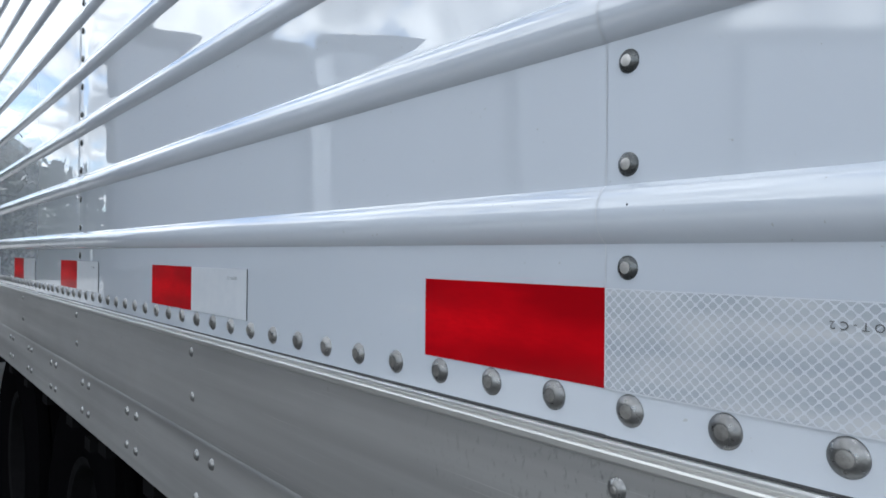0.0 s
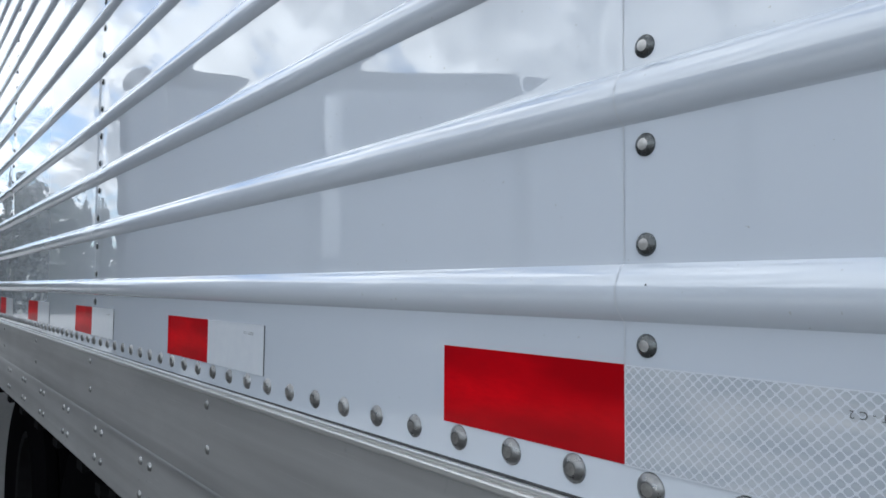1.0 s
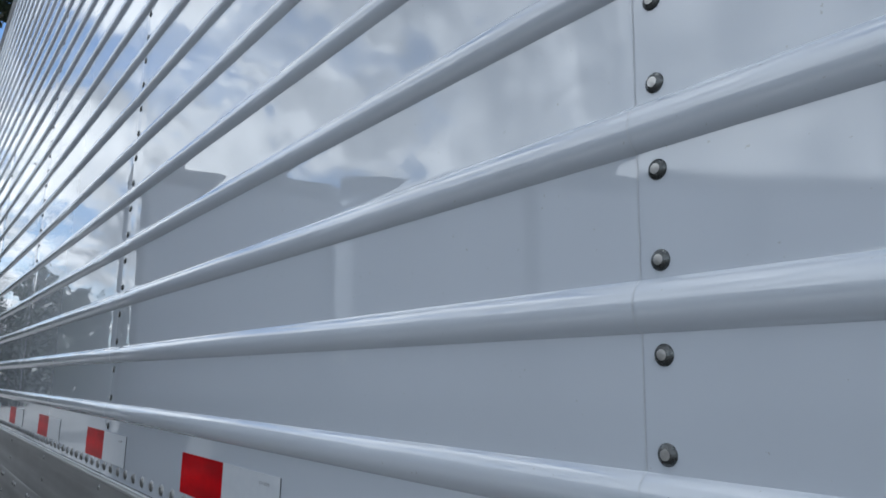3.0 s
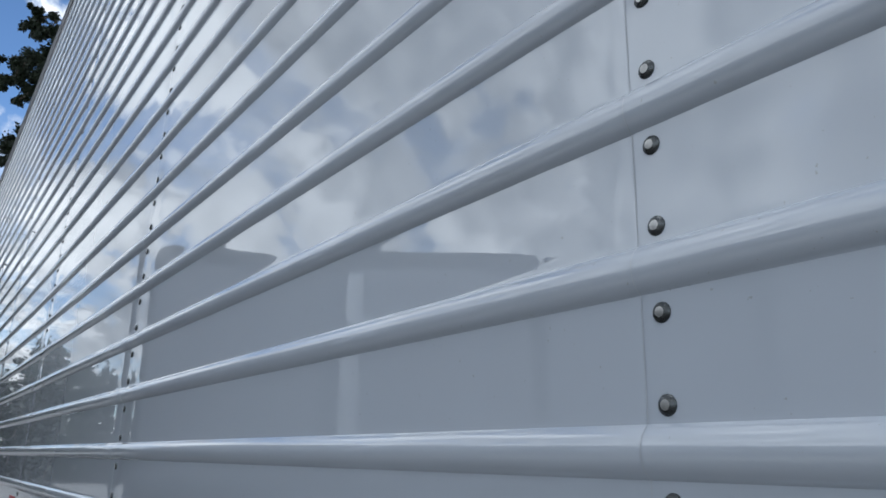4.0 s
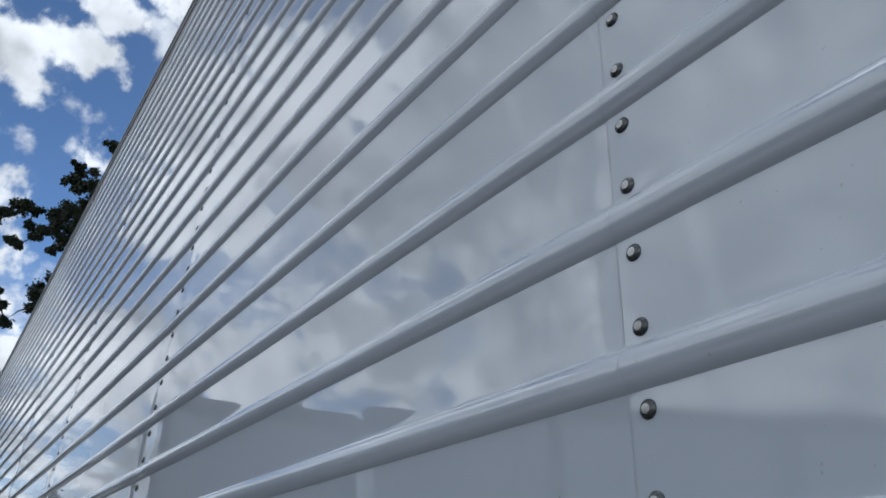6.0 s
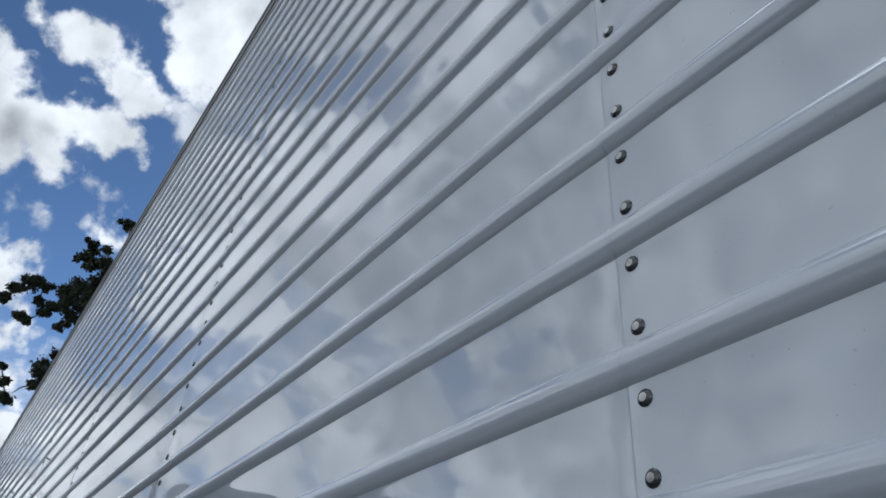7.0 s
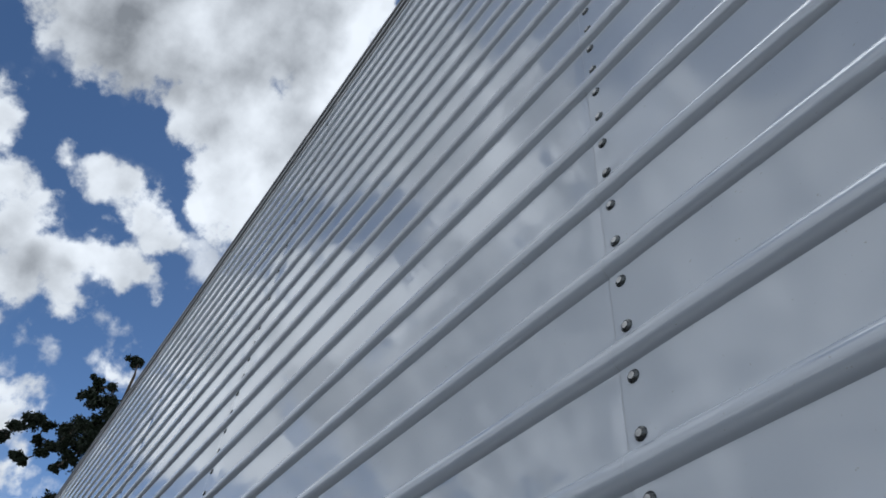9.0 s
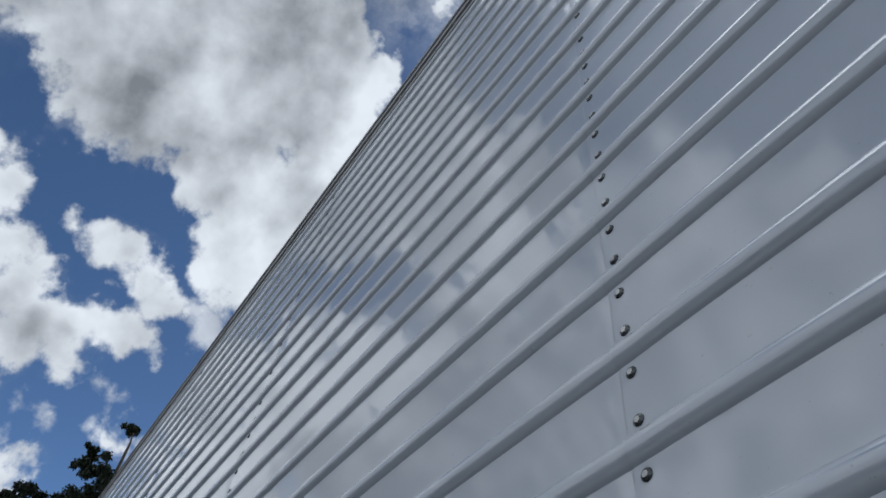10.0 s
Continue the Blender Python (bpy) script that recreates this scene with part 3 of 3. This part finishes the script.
# top rail and the rest of the box
TOP = Z0 + 2.52
part("top_rail", extrude_x([(0.02, TOP - 0.085), (-0.003, TOP - 0.085), (-0.0085, TOP - 0.082), (-0.0095, TOP - 0.077), (-0.0095, TOP - 0.066), (-0.003, TOP - 0.062), (-0.003, TOP - 0.05),
     (-0.0135, TOP - 0.046), (-0.0155, TOP - 0.041), (-0.0155, TOP - 0.033), (-0.006, TOP - 0.029), (-0.006, TOP - 0.021), (-0.018, TOP - 0.017), (-0.0205, TOP - 0.012), (-0.0195, TOP - 0.004), (-0.012, TOP), (0.04, TOP + 0.006), (0.04, TOP - 0.05)],
     [X0, X1], closed=True), TOP_RAIL, trailer, "ridged grey aluminium top rail", smooth=0.5)
joined(RAIL_RIVET, [(X0 + 0.05 + 0.1016 * i, -0.0085, TOP - 0.0715) for i in range(int((X1 - X0 - 0.1) / 0.1016))], "top_rail_rivets", trailer)
part("insulated_core", new_box(X0 + 0.01, X1 - 0.01, 0.016, 2.58, Z0 - 0.2, TOP - 0.02), WHITE, trailer, "white box body of the trailer", smooth=0)
part("roof", new_box(X0, X1, 0.03, 2.57, TOP - 0.02, TOP + 0.012, bevel=0.008), WHITE, trailer, "pale flat roof sheet")
part("rear_frame", new_box(X1 - 0.03, X1 + 0.05, 0.0, 2.6, Z0 - 0.257, TOP), RAIL, trailer, "aluminium rear door frame")
part("front_wall", new_box(X0 - 0.06, X0 + 0.012, 0.0, 2.6, Z0 - 0.257, TOP, bevel=0.02), WHITE, trailer, "white front wall")
part("underfloor", new_box(X0 + 0.02, X1 - 0.02, 0.055, 2.53, Z0 - 0.25, Z0 - 0.203), STEEL, trailer, "dark underfloor")
for n in range(40):
    x = X1 - 0.35 - n * 0.305
    part("crossmember", new_box(x - 0.03, x + 0.03, 0.06, 2.52, Z0 - 0.34, Z0 - 0.251), STEEL, trailer, smooth=0)
for y in (0.75, 1.75):
    part("frame_rail", new_box(X1 - 6.0, X1 - 0.6, y, y + 0.1, Z0 - 0.62, Z0 - 0.341), STEEL, trailer, smooth=0)

for dx, dz in ((-0.0135, 0.0795), (0.003, 0.0812), (-0.35, 0.1725), (0.17, 0.131)):
    on_bead = abs(dz - 0.0772) < 0.01
    part("dirt_speck", lathe([(0.0007, 0.0004), (0.0006, -0.0002), (0, -0.0004)], 8), SEALANT, trailer, at=pose(dx, -0.0079 if on_bead else -0.0006, Z0 + dz))


# red and white conspicuity tape, 50 mm high, every 0.61 m
TAPE_0, TAPE_1 = Z0 - 0.0102, Z0 + 0.0405
RED_W, WHITE_W = 0.1525, 0.160


def film_mesh(w, h, material, name):
    bm = new_box(0, w, -0.0007, 0.0, 0, h)
    return mesh_of(bm, name, material, smooth=0)


def cell_mesh(w, h):
    """The rows of rounded cells that show through the film."""
    step_x, step_z = 0.0057, 0.0053
    verts, faces = [], []
    for row in range(-1, int(2 * h / step_z) + 2):
        for col in range(-1, int(w / step_x) + 2):
            cx, cz = (col + (row % 2) / 2) * step_x, row * step_z / 2
            ring = []
            for i in range(16):
                a = 2 * math.pi * (i + 0.5) / 16
                ca, sa = math.cos(a), math.sin(a)
                k = (abs(ca) ** 1.12 + abs(sa) ** 1.12) ** (-1 / 1.12)
                x, z = cx + 0.395 * step_x * k * ca, cz + 0.395 * step_z * k * sa
                ring.append((min(max(x, 0.0006), w - 0.0006), -0.00078, min(max(z, 0.0006), h - 0.0006)))
            xs, zs = [p[0] for p in ring], [p[2] for p in ring]
            if max(xs) - min(xs) < 0.0008 or max(zs) - min(zs) < 0.0008:
                continue
            k = len(verts)
            verts += ring
            faces.append(list(range(k, k + 16)))
    me = bpy.data.meshes.new("film_cells")
    me.from_pydata(verts, [], faces)
    me.materials.append(CELL)
    return me


def print_mark(parent, x, z, text):
    """The approval mark, printed upside down."""
    curve = bpy.data.curves.new("approval_mark", "FONT")
    curve.body, curve.size, curve.extrude, curve.space_character = text, 0.0046, 0.00005, 1.68
    curve.materials.append(INK)
    ob = new("approval_mark", curve)
    ob.parent = parent
    ob.matrix_basis = Matrix.Translation((x, -0.00105, z)) @ pose(0, 0, 0, 90, 180, 0)
    return ob


red_mesh = film_mesh(RED_W, TAPE_1 - TAPE_0, RED, "red_tape")
white_mesh = film_mesh(WHITE_W, TAPE_1 - TAPE_0, FILM, "white_tape")
cells = cell_mesh(WHITE_W, TAPE_1 - TAPE_0)
for n in range(-19, 4):
    x = SEAM + 0.6085 * n
    lap, red_lap = (-0.0012, -0.0002) if n % 2 == 0 else (-0.0008, -0.0008)
    part("red_tape", red_mesh, None, trailer, "glossy red reflective tape", at=pose(x - RED_W, red_lap, TAPE_0))
    tape = part("white_tape", white_mesh, None, trailer, "silver-white reflective tape with a diamond cell grid", at=pose(x, lap, TAPE_0))
    if n >= 0:
        tagged(part("cell_layer", cells, None, tape), kind="stuff")
    if n >= -2:
        print_mark(tape, 0.134, 0.0425, "DOT-C2")
    part("tape_edge", new_box(WHITE_W, WHITE_W + 0.0005, -0.0008, 0.0, 0, TAPE_1 - TAPE_0), CUT_EDGE, tape, smooth=0)


# tandem of dual tyres under the rear of the trailer
def tyre_mesh():
    r, w = 0.505, 0.27
    pts = [(0.285, -w * 0.42), (0.33, -w * 0.5), (0.42, -w * 0.52), (0.475, -w * 0.47), (0.492, -w * 0.43)]
    for i in range(5):
        a = -w * 0.42 + i * w * 0.175
        b = a + w * 0.14
        pts += [(r - 0.002, a), (r, (a + b) / 2), (r - 0.002, b)]
        if i < 4:
            pts += [(r - 0.015, b + 0.0025), (r - 0.015, b + 0.007)]
    pts += [(0.492, w * 0.43), (0.475, w * 0.47), (0.42, w * 0.52), (0.33, w * 0.5), (0.285, w * 0.42)]
    return mesh_of(lathe(pts, 64), "tyre", RUBBER, smooth=0.5)


def rim_mesh():
    w = 0.27
    return mesh_of(lathe([(0.285, w * 0.42), (0.285, -w * 0.42), (0.262, -w * 0.40), (0.25, -w * 0.2), (0.19, -w * 0.05), (0.14, -w * 0.05), (0.1, -w * 0.2), (0, -w * 0.22)], 40), "rim", STEEL, smooth=0.6)


tyre, rim = tyre_mesh(), rim_mesh()
for x in (-2.02, -3.26):
    for y in (0.30, 0.62, 1.98, 2.30):
        wheel = part("wheel", tyre, None, trailer, "black ribbed truck tyre", at=pose(x, y, 0.505))
        part("rim", rim, None, wheel)
    part("axle", lathe([(0.0, 0.3), (0.07, 0.3), (0.07, 2.3), (0.0, 2.3)], 20), STEEL, trailer, at=pose(x, 0, 0.505))

# ribbed rubber flap behind the wheels
flap = part("mud_flap", new_box(-1.372, -1.362, 0.10, 0.78, 0.18, Z0 - 0.345), RUBBER, trailer, "black ribbed rubber mud flap", smooth=0)
for i in range(16):
    y = 0.12 + i * 0.04
    part("rib", new_box(-1.3618, -1.352, y, y + 0.018, 0.20, Z0 - 0.36), RUBBER, flap, smooth=0)
part("flap_bracket", new_box(-1.40, -1.355, 0.05, 0.80, Z0 - 0.3449, Z0 - 0.32), STEEL, trailer, smooth=0)


# ---- ground ----
ground_bm = bmesh.new()
ring = [ground_bm.verts.new((1500 * math.cos(a), 1500 * math.sin(a), 0)) for a in [i * math.pi / 16 for i in range(32)]]
ground_bm.faces.new(ring)
ground = new("ground", mesh_of(ground_bm, "ground", ASPHALT, smooth=0))
tagged(ground, "grey worn asphalt of the truck yard", "ground", kind="structure")


# ---- trees ----
def tree(name, seed, height, spread, density, label, at, leaf=0.16, bare=False):
    rng = random.Random(seed)
    root = thing(name, label, "tree", at=at)
    wood, leaves = bmesh.new(), []

    def limb(a, b, ra, rb, sides=6):
        way = (b - a).normalized()
        u = way.orthogonal().normalized()
        v = way.cross(u)
        ra_ring = [wood.verts.new(a + (u * math.cos(t) + v * math.sin(t)) * ra) for t in [2 * math.pi * i / sides for i in range(sides)]]
        rb_ring = [wood.verts.new(b + (u * math.cos(t) + v * math.sin(t)) * rb) for t in [2 * math.pi * i / sides for i in range(sides)]]
        for i in range(sides):
            j = (i + 1) % sides
            wood.faces.new((ra_ring[i], ra_ring[j], rb_ring[j], rb_ring[i]))

    def clump(c, size, count):
        for _ in range(count):
            d = Vector((rng.gauss(0, 1), rng.gauss(0, 1), rng.gauss(0, 0.75))) * size * 0.5
            leaves.append(c + d)

    def grow(a, way, length, r, level):
        steps = 3
        p = a.copy()
        for i in range(steps):
            way = (way + Vector((rng.uniform(-1, 1), rng.uniform(-1, 1), rng.uniform(-0.4, 0.5))) * 0.28).normalized()
            q = p + way * length / steps
            limb(p, q, r * (1 - i / steps * 0.55), r * (1 - (i + 1) / steps * 0.55), 7 if level < 2 else 4)
            p = q
            if level < (3 if bare else 2):
                for _ in range(2 if level else 3):
                    out = Vector((rng.uniform(-1, 1), rng.uniform(-1, 1), rng.uniform(-0.15, 0.8))).normalized()
                    if level == 0 and i == 0 and rng.random() < 0.5:
                        continue
                    grow(p, (way * 0.45 + out).normalized(), length * rng.uniform(0.45, 0.68), r * 0.45, level + 1)
            if level == 2 and not bare and (i == 2 or rng.random() < 0.5):
                clump(p, spread * rng.uniform(0.06, 0.11), density)
        if level == 3 and bare:
            clump(p, spread * 0.05, max(1, density // 12))

    grow(Vector((0, 0, 0)), Vector((0, 0, 1)), height * 0.62, height * 0.024, 0)
    part("trunk", wood, BARK, root, "grey-brown trunk and limbs", smooth=0.9)
    verts, faces = [], []
    for c in leaves:
        u = Vector((rng.gauss(0, 1), rng.gauss(0, 1), rng.gauss(0, 1))).normalized()
        v = u.orthogonal().normalized()
        s = leaf * rng.uniform(0.6, 1.3)
        k = len(verts)
        verts += [c - u * s, c + v * s * 0.45 + u * s * 0.1, c + u * s, c - v * s * 0.45 + u * s * 0.1]
        faces.append((k, k + 1, k + 2, k + 3))
    me = bpy.data.meshes.new("crown")
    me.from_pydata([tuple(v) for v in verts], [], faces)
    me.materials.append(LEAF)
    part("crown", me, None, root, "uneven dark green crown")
    return root


# Clumps of the nearest tree as offsets along y, heights and sizes.
TOP_CLUMPS = [(1.96, 18.4, 0.17), (1.81, 18.24, 0.12), (0.8, 16.9, 0.11), (1.03, 16.68, 0.16), (0.89, 16.24, 0.18), (0.65, 16.09, 0.13), (1.4, 16.55, 0.14), (1.04, 15.77, 0.16), (1.39, 16.05, 0.23), (1.71, 16.24, 0.2),
              (1.77, 15.51, 0.29), (1.51, 15.21, 0.26), (1.47, 14.64, 0.3), (1.0, 14.69, 0.25), (0.79, 14.98, 0.17), (0.66, 14.62, 0.23), (1.45, 14.24, 0.27), (0.81, 14.23, 0.21), (0.64, 13.92, 0.16), (1.25, 13.78, 0.19)]
LIMB_CLUMPS = [(-0.06, 14.67, 0.15), (-0.37, 14.61, 0.19), (-0.64, 14.62, 0.14), (-0.79, 14.31, 0.14), (-0.94, 14.02, 0.14), (-1.05, 13.74, 0.14), (-1.08, 13.47, 0.1), (-0.04, 14.22, 0.14),
               (-0.41, 13.28, 0.14), (-0.18, 13.26, 0.12), (0.26, 13.63, 0.14), (0.39, 13.96, 0.14), (0.8, 13.06, 0.1), (1.06, 13.29, 0.12)]
LOW_CLUMPS = [(1.21, 12.58, 0.18), (1.14, 12.16, 0.23), (0.93, 11.87, 0.19), (0.82, 11.62, 0.17), (0.93, 11.15, 0.16), (1.14, 11.66, 0.23), (1.38, 12.18, 0.19), (1.2, 11.05, 0.13), (1.9, 12.3, 0.4), (1.8, 11.2, 0.4),
              (-0.24, 11.51, 0.11), (0.21, 10.49, 0.18), (-0.01, 10.87, 0.12)]


def ragged_tree(name, label, at, base_y, clumps, fill, seed):
    """A tall tree whose limbs end in ragged clumps, with gaps between."""
    rng = random.Random(seed)
    root = thing(name, label, "tree", at=at)
    wood = bmesh.new()

    def limb(pts, r0, r1, sides=6):
        rings = []
        for i, p in enumerate(pts):
            way = (pts[min(i + 1, len(pts) - 1)] - pts[max(i - 1, 0)]).normalized()
            u = way.orthogonal().normalized()
            v = way.cross(u)
            r = r0 + (r1 - r0) * i / (len(pts) - 1)
            rings.append([wood.verts.new(p + (u * math.cos(2 * math.pi * k / sides) + v * math.sin(2 * math.pi * k / sides)) * r) for k in range(sides)])
        for a, b in zip(rings, rings[1:]):
            for k in range(sides):
                wood.faces.new((a[k], a[(k + 1) % sides], b[(k + 1) % sides], b[k]))

    top = max(z for _, z, _ in clumps)
    trunk = [Vector((rng.uniform(-0.2, 0.2), base_y + rng.uniform(-0.15, 0.15), top * i / 8 * 0.96)) for i in range(9)]
    limb(trunk, top * 0.018, 0.05, 9)
    verts, faces = [], []

    def leaves(c, size, count):
        for _ in range(count):
            d = Vector((rng.gauss(0, 1), rng.gauss(0, 1), rng.gauss(0, 0.8))) * size * 0.45
            u = Vector((rng.gauss(0, 1), rng.gauss(0, 1), rng.gauss(0, 1))).normalized()
            v = u.orthogonal().normalized()
            s = rng.uniform(0.035, 0.085)
            k = len(verts)
            p = c + d
            verts.extend([tuple(p - u * s), tuple(p + v * s * 0.55), tuple(p + u * s), tuple(p - v * s * 0.55)])
            faces.append((k, k + 1, k + 2, k + 3))

    more = [(base_y + rng.uniform(0.2, fill), rng.uniform(top * 0.5, top * 0.9), rng.uniform(0.6, 1.0)) for _ in range(14)]
    tips = []
    for y, z, size in sorted(list(clumps) + more, key=lambda c: abs(c[0] - base_y)):
        tip = Vector((rng.uniform(-0.6, 0.6), y, z))
        level = max(0.0, (z - 0.5) / top / 0.96 * 8)
        lower = min(7, int(level))
        foot = trunk[lower].lerp(trunk[lower + 1], min(1.0, level - lower))
        near = min(tips, key=lambda p: (p - tip).length, default=foot)
        if (near - tip).length < (foot - tip).length:
            foot = near
        tips.append(tip)
        mid = (foot + tip) / 2 + Vector((rng.uniform(-0.2, 0.2), rng.uniform(-0.1, 0.1), rng.uniform(-0.05, 0.2)))
        limb([foot, mid, tip], 0.04, 0.015, 5)
        for _ in range(max(3, int(size * 16))):
            off = Vector((rng.gauss(0, 1), rng.gauss(0, 1), rng.gauss(0, 0.75))) * size * 0.75
            limb([tip, tip + off], 0.014, 0.005, 3)
            leaves(tip + off, min(0.22, size), 110)
        leaves(tip, size * 1.2, int(1100 * size))
    part("trunk", wood, BARK, root, "dark trunk with bare limbs", smooth=0.9)
    me = bpy.data.meshes.new("crown")
    me.from_pydata(verts, [], faces)
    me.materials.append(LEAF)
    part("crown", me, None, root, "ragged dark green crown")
    return root


ragged_tree("oak_tree", "tall dark green oak with ragged clumps and gaps", pose(-27, 0, 0), 1.9, TOP_CLUMPS + LIMB_CLUMPS, 3.0, 4)
ragged_tree("oak_tree", "lower dark green oak beside the tall one", pose(-27.6, 0, 0), 2.3, LOW_CLUMPS, 3.0, 9)
tree("bare_tree", 12, 8.5, 7.0, 24, "thin half-bare tree with twiggy limbs", pose(-32.0, 0.3, 0), leaf=0.10, bare=True)
for i, (x, y, h) in enumerate([(-60, -9.5, 8.0), (-66, -7.5, 9.5), (-72, -9.5, 8.0), (-56, -10.6, 6.5), (-80, -6.0, 10.0), (-50, -5.5, 5.0)]):
    tree("yard_tree", 30 + i, h, h * 0.7, 45, "leafy green tree at the edge of the yard", pose(x, y, 0, 0, 0, 40 * i), leaf=0.3)


# ---- dark undergrowth along the edge of the yard ----
def shrub(at, seed=77):
    """A wide low bush: stems from the ground and overlapping clumps of leaves."""
    rng = random.Random(seed)
    root = thing("shrub", "dense dark green shrub along the yard's edge", "shrub", at=at, group="shrubs along the yard's edge")
    wood, verts, faces = bmesh.new(), [], []
    for _ in range(26):
        x, y, h = rng.uniform(-1.6, 1.6), rng.uniform(-4.6, 4.6), rng.uniform(1.4, 3.6)
        lean = Vector((rng.uniform(-0.5, 0.5), rng.uniform(-0.5, 0.5), 0))
        low = [wood.verts.new((x + 0.05 * math.cos(k * 2.1), y + 0.05 * math.sin(k * 2.1), 0)) for k in range(3)]
        high = [wood.verts.new((x + lean.x + 0.02 * math.cos(k * 2.1), y + lean.y + 0.02 * math.sin(k * 2.1), h)) for k in range(3)]
        for k in range(3):
            wood.faces.new((low[k], low[(k + 1) % 3], high[(k + 1) % 3], high[k]))
        for _ in range(170):
            u = rng.random()
            c = Vector((x, y, 0.1)) + lean * u + Vector((rng.gauss(0, 0.55), rng.gauss(0, 0.6), u * h + rng.gauss(0, 0.2)))
            c.z = max(c.z, 0.12)
            a = Vector((rng.gauss(0, 1), rng.gauss(0, 1), rng.gauss(0, 1))).normalized()
            b = a.orthogonal().normalized()
            r = rng.uniform(0.12, 0.24)
            k = len(verts)
            verts += [tuple(c - a * r), tuple(c + b * r * 0.6), tuple(c + a * r), tuple(c - b * r * 0.6)]
            faces.append((k, k + 1, k + 2, k + 3))
    part("stems", wood, BARK, root, smooth=0.9)
    me = bpy.data.meshes.new("foliage")
    me.from_pydata(verts, [], faces)
    me.materials.append(LEAF)
    part("foliage", me, None, root)
    return root


first_shrub = shrub(pose(-46, -3.5, 0, 0, 0, 5))
for i in range(1, 9):
    a = radians(184 + i * 8.5)
    reach = 45 - i * 1.6
    copy_thing(first_shrub, pose(reach * math.cos(a), reach * math.sin(a) - 1, 0, 0, 0, 5 + i * 8.5 + (180 if i % 2 else 0)))


# ---- trailers parked side by side across the yard, their doors towards the white one ----
def parked_trailer(at, r):
    root = thing("parked_trailer", "grey box trailer with closed rear doors, parked in a row", "trailer", at=at, group="trailers parked in a row")
    w, base, top, length = 2.5, 1.05, 4.08, 12.5
    arch = [(math.cos(a), math.sin(a)) for a in [math.pi / 2 * i / 8 for i in range(9)]]
    outline = [(w / 2, base)] + [(w / 2 - r + r * c, top - r + r * h) for c, h in arch] + [(-w / 2 + r - r * c, top - r + r * h) for c, h in arch[::-1]] + [(-w / 2, base)]
    part("box_body", extrude_x(outline, [0.06, length], closed=True), GREY_PAINT, root, "plain grey side and roof sheets")
    part("rear_frame", new_box(0.0, 0.059, -w / 2, -w / 2 + 0.09, base, top - r), STEEL, root, smooth=0)
    part("rear_frame", new_box(0.0, 0.059, w / 2 - 0.09, w / 2, base, top - r), STEEL, root, smooth=0)
    part("header", new_box(0.0, 0.059, -w / 2 + r, w / 2 - r, top - 0.2, top), STEEL, root, smooth=0)
    part("sill", new_box(-0.03, 0.059, -w / 2 + 0.091, w / 2 - 0.091, base, base + 0.14), STEEL, root, smooth=0)
    for side in (-1, 1):
        y0, y1 = sorted((side * 0.008, side * (w / 2 - 0.096)))
        door = part("rear_door", new_box(0.012, 0.055, y0, y1, base + 0.145, top - 0.205, bevel=0.006), CAB_PAINT, root, "grey rear door")
        for k in (0.35, 0.75):
            bar = lathe([(0, base + 0.2), (0.016, base + 0.2), (0.016, top - 0.26), (0, top - 0.26)], 10, "Z")
            part("lock_bar", bar, WHEEL, door, at=pose(-0.008, side * k, 0))
    part("bumper_bar", new_box(-0.02, 0.06, -1.15, 1.15, 0.48, 0.58, bevel=0.008), STEEL, root)
    for y in (-0.7, 0.6):
        part("bumper_post", new_box(-0.01, 0.05, y, y + 0.1, 0.58, base), STEEL, root, smooth=0)
    part("chassis", new_box(0.5, length - 0.5, -0.55, 0.55, 0.78, base), STEEL, root, smooth=0)
    for x in (1.6, 2.85):
        for y in (-1.08, -0.76, 0.76, 1.08):
            wheel = part("wheel", tyre, None, root, at=pose(x, y, 0.505))
            part("rim", rim, None, wheel)
    # flaps added to block the sunlit ground that would show beneath the body
    for y in (-0.95, 0.95):
        part("mud_flap", new_box(0.12, 0.14, y - 0.33, y + 0.30, 0.10, base - 0.005), RUBBER, root, "black rubber mud flap, added to hide the bright ground beyond", smooth=0)
    for y in (-0.65, 0.55):
        part("landing_leg", new_box(length - 3.0, length - 2.88, y, y + 0.12, 0.0, base), STEEL, root, smooth=0)
    return root


first = parked_trailer(pose(-8.55, -3.03, 0, 0, 0, 200.4), 0.2)
second = parked_trailer(pose(-6.95, -4.88, 0, 0, 0, 220.4), 0.05)
row = [second] + [copy_thing(second, pose(x, y, 0, 0, 0, turn)) for x, y, turn in ((-5.31, -6.81, 220.4), (-3.67, -8.73, 220.4), (-2.03, -10.67, 220.4))]
# added pale strip: its colour imitates the bright gap between the first two trailers
part("gap_strip", new_box(-0.05, -0.001, -1.25, -1.01, 1.7, 3.8, bevel=0.045), GAP_PALE, row[0], "pale strip standing in for the bright gap between trailers")
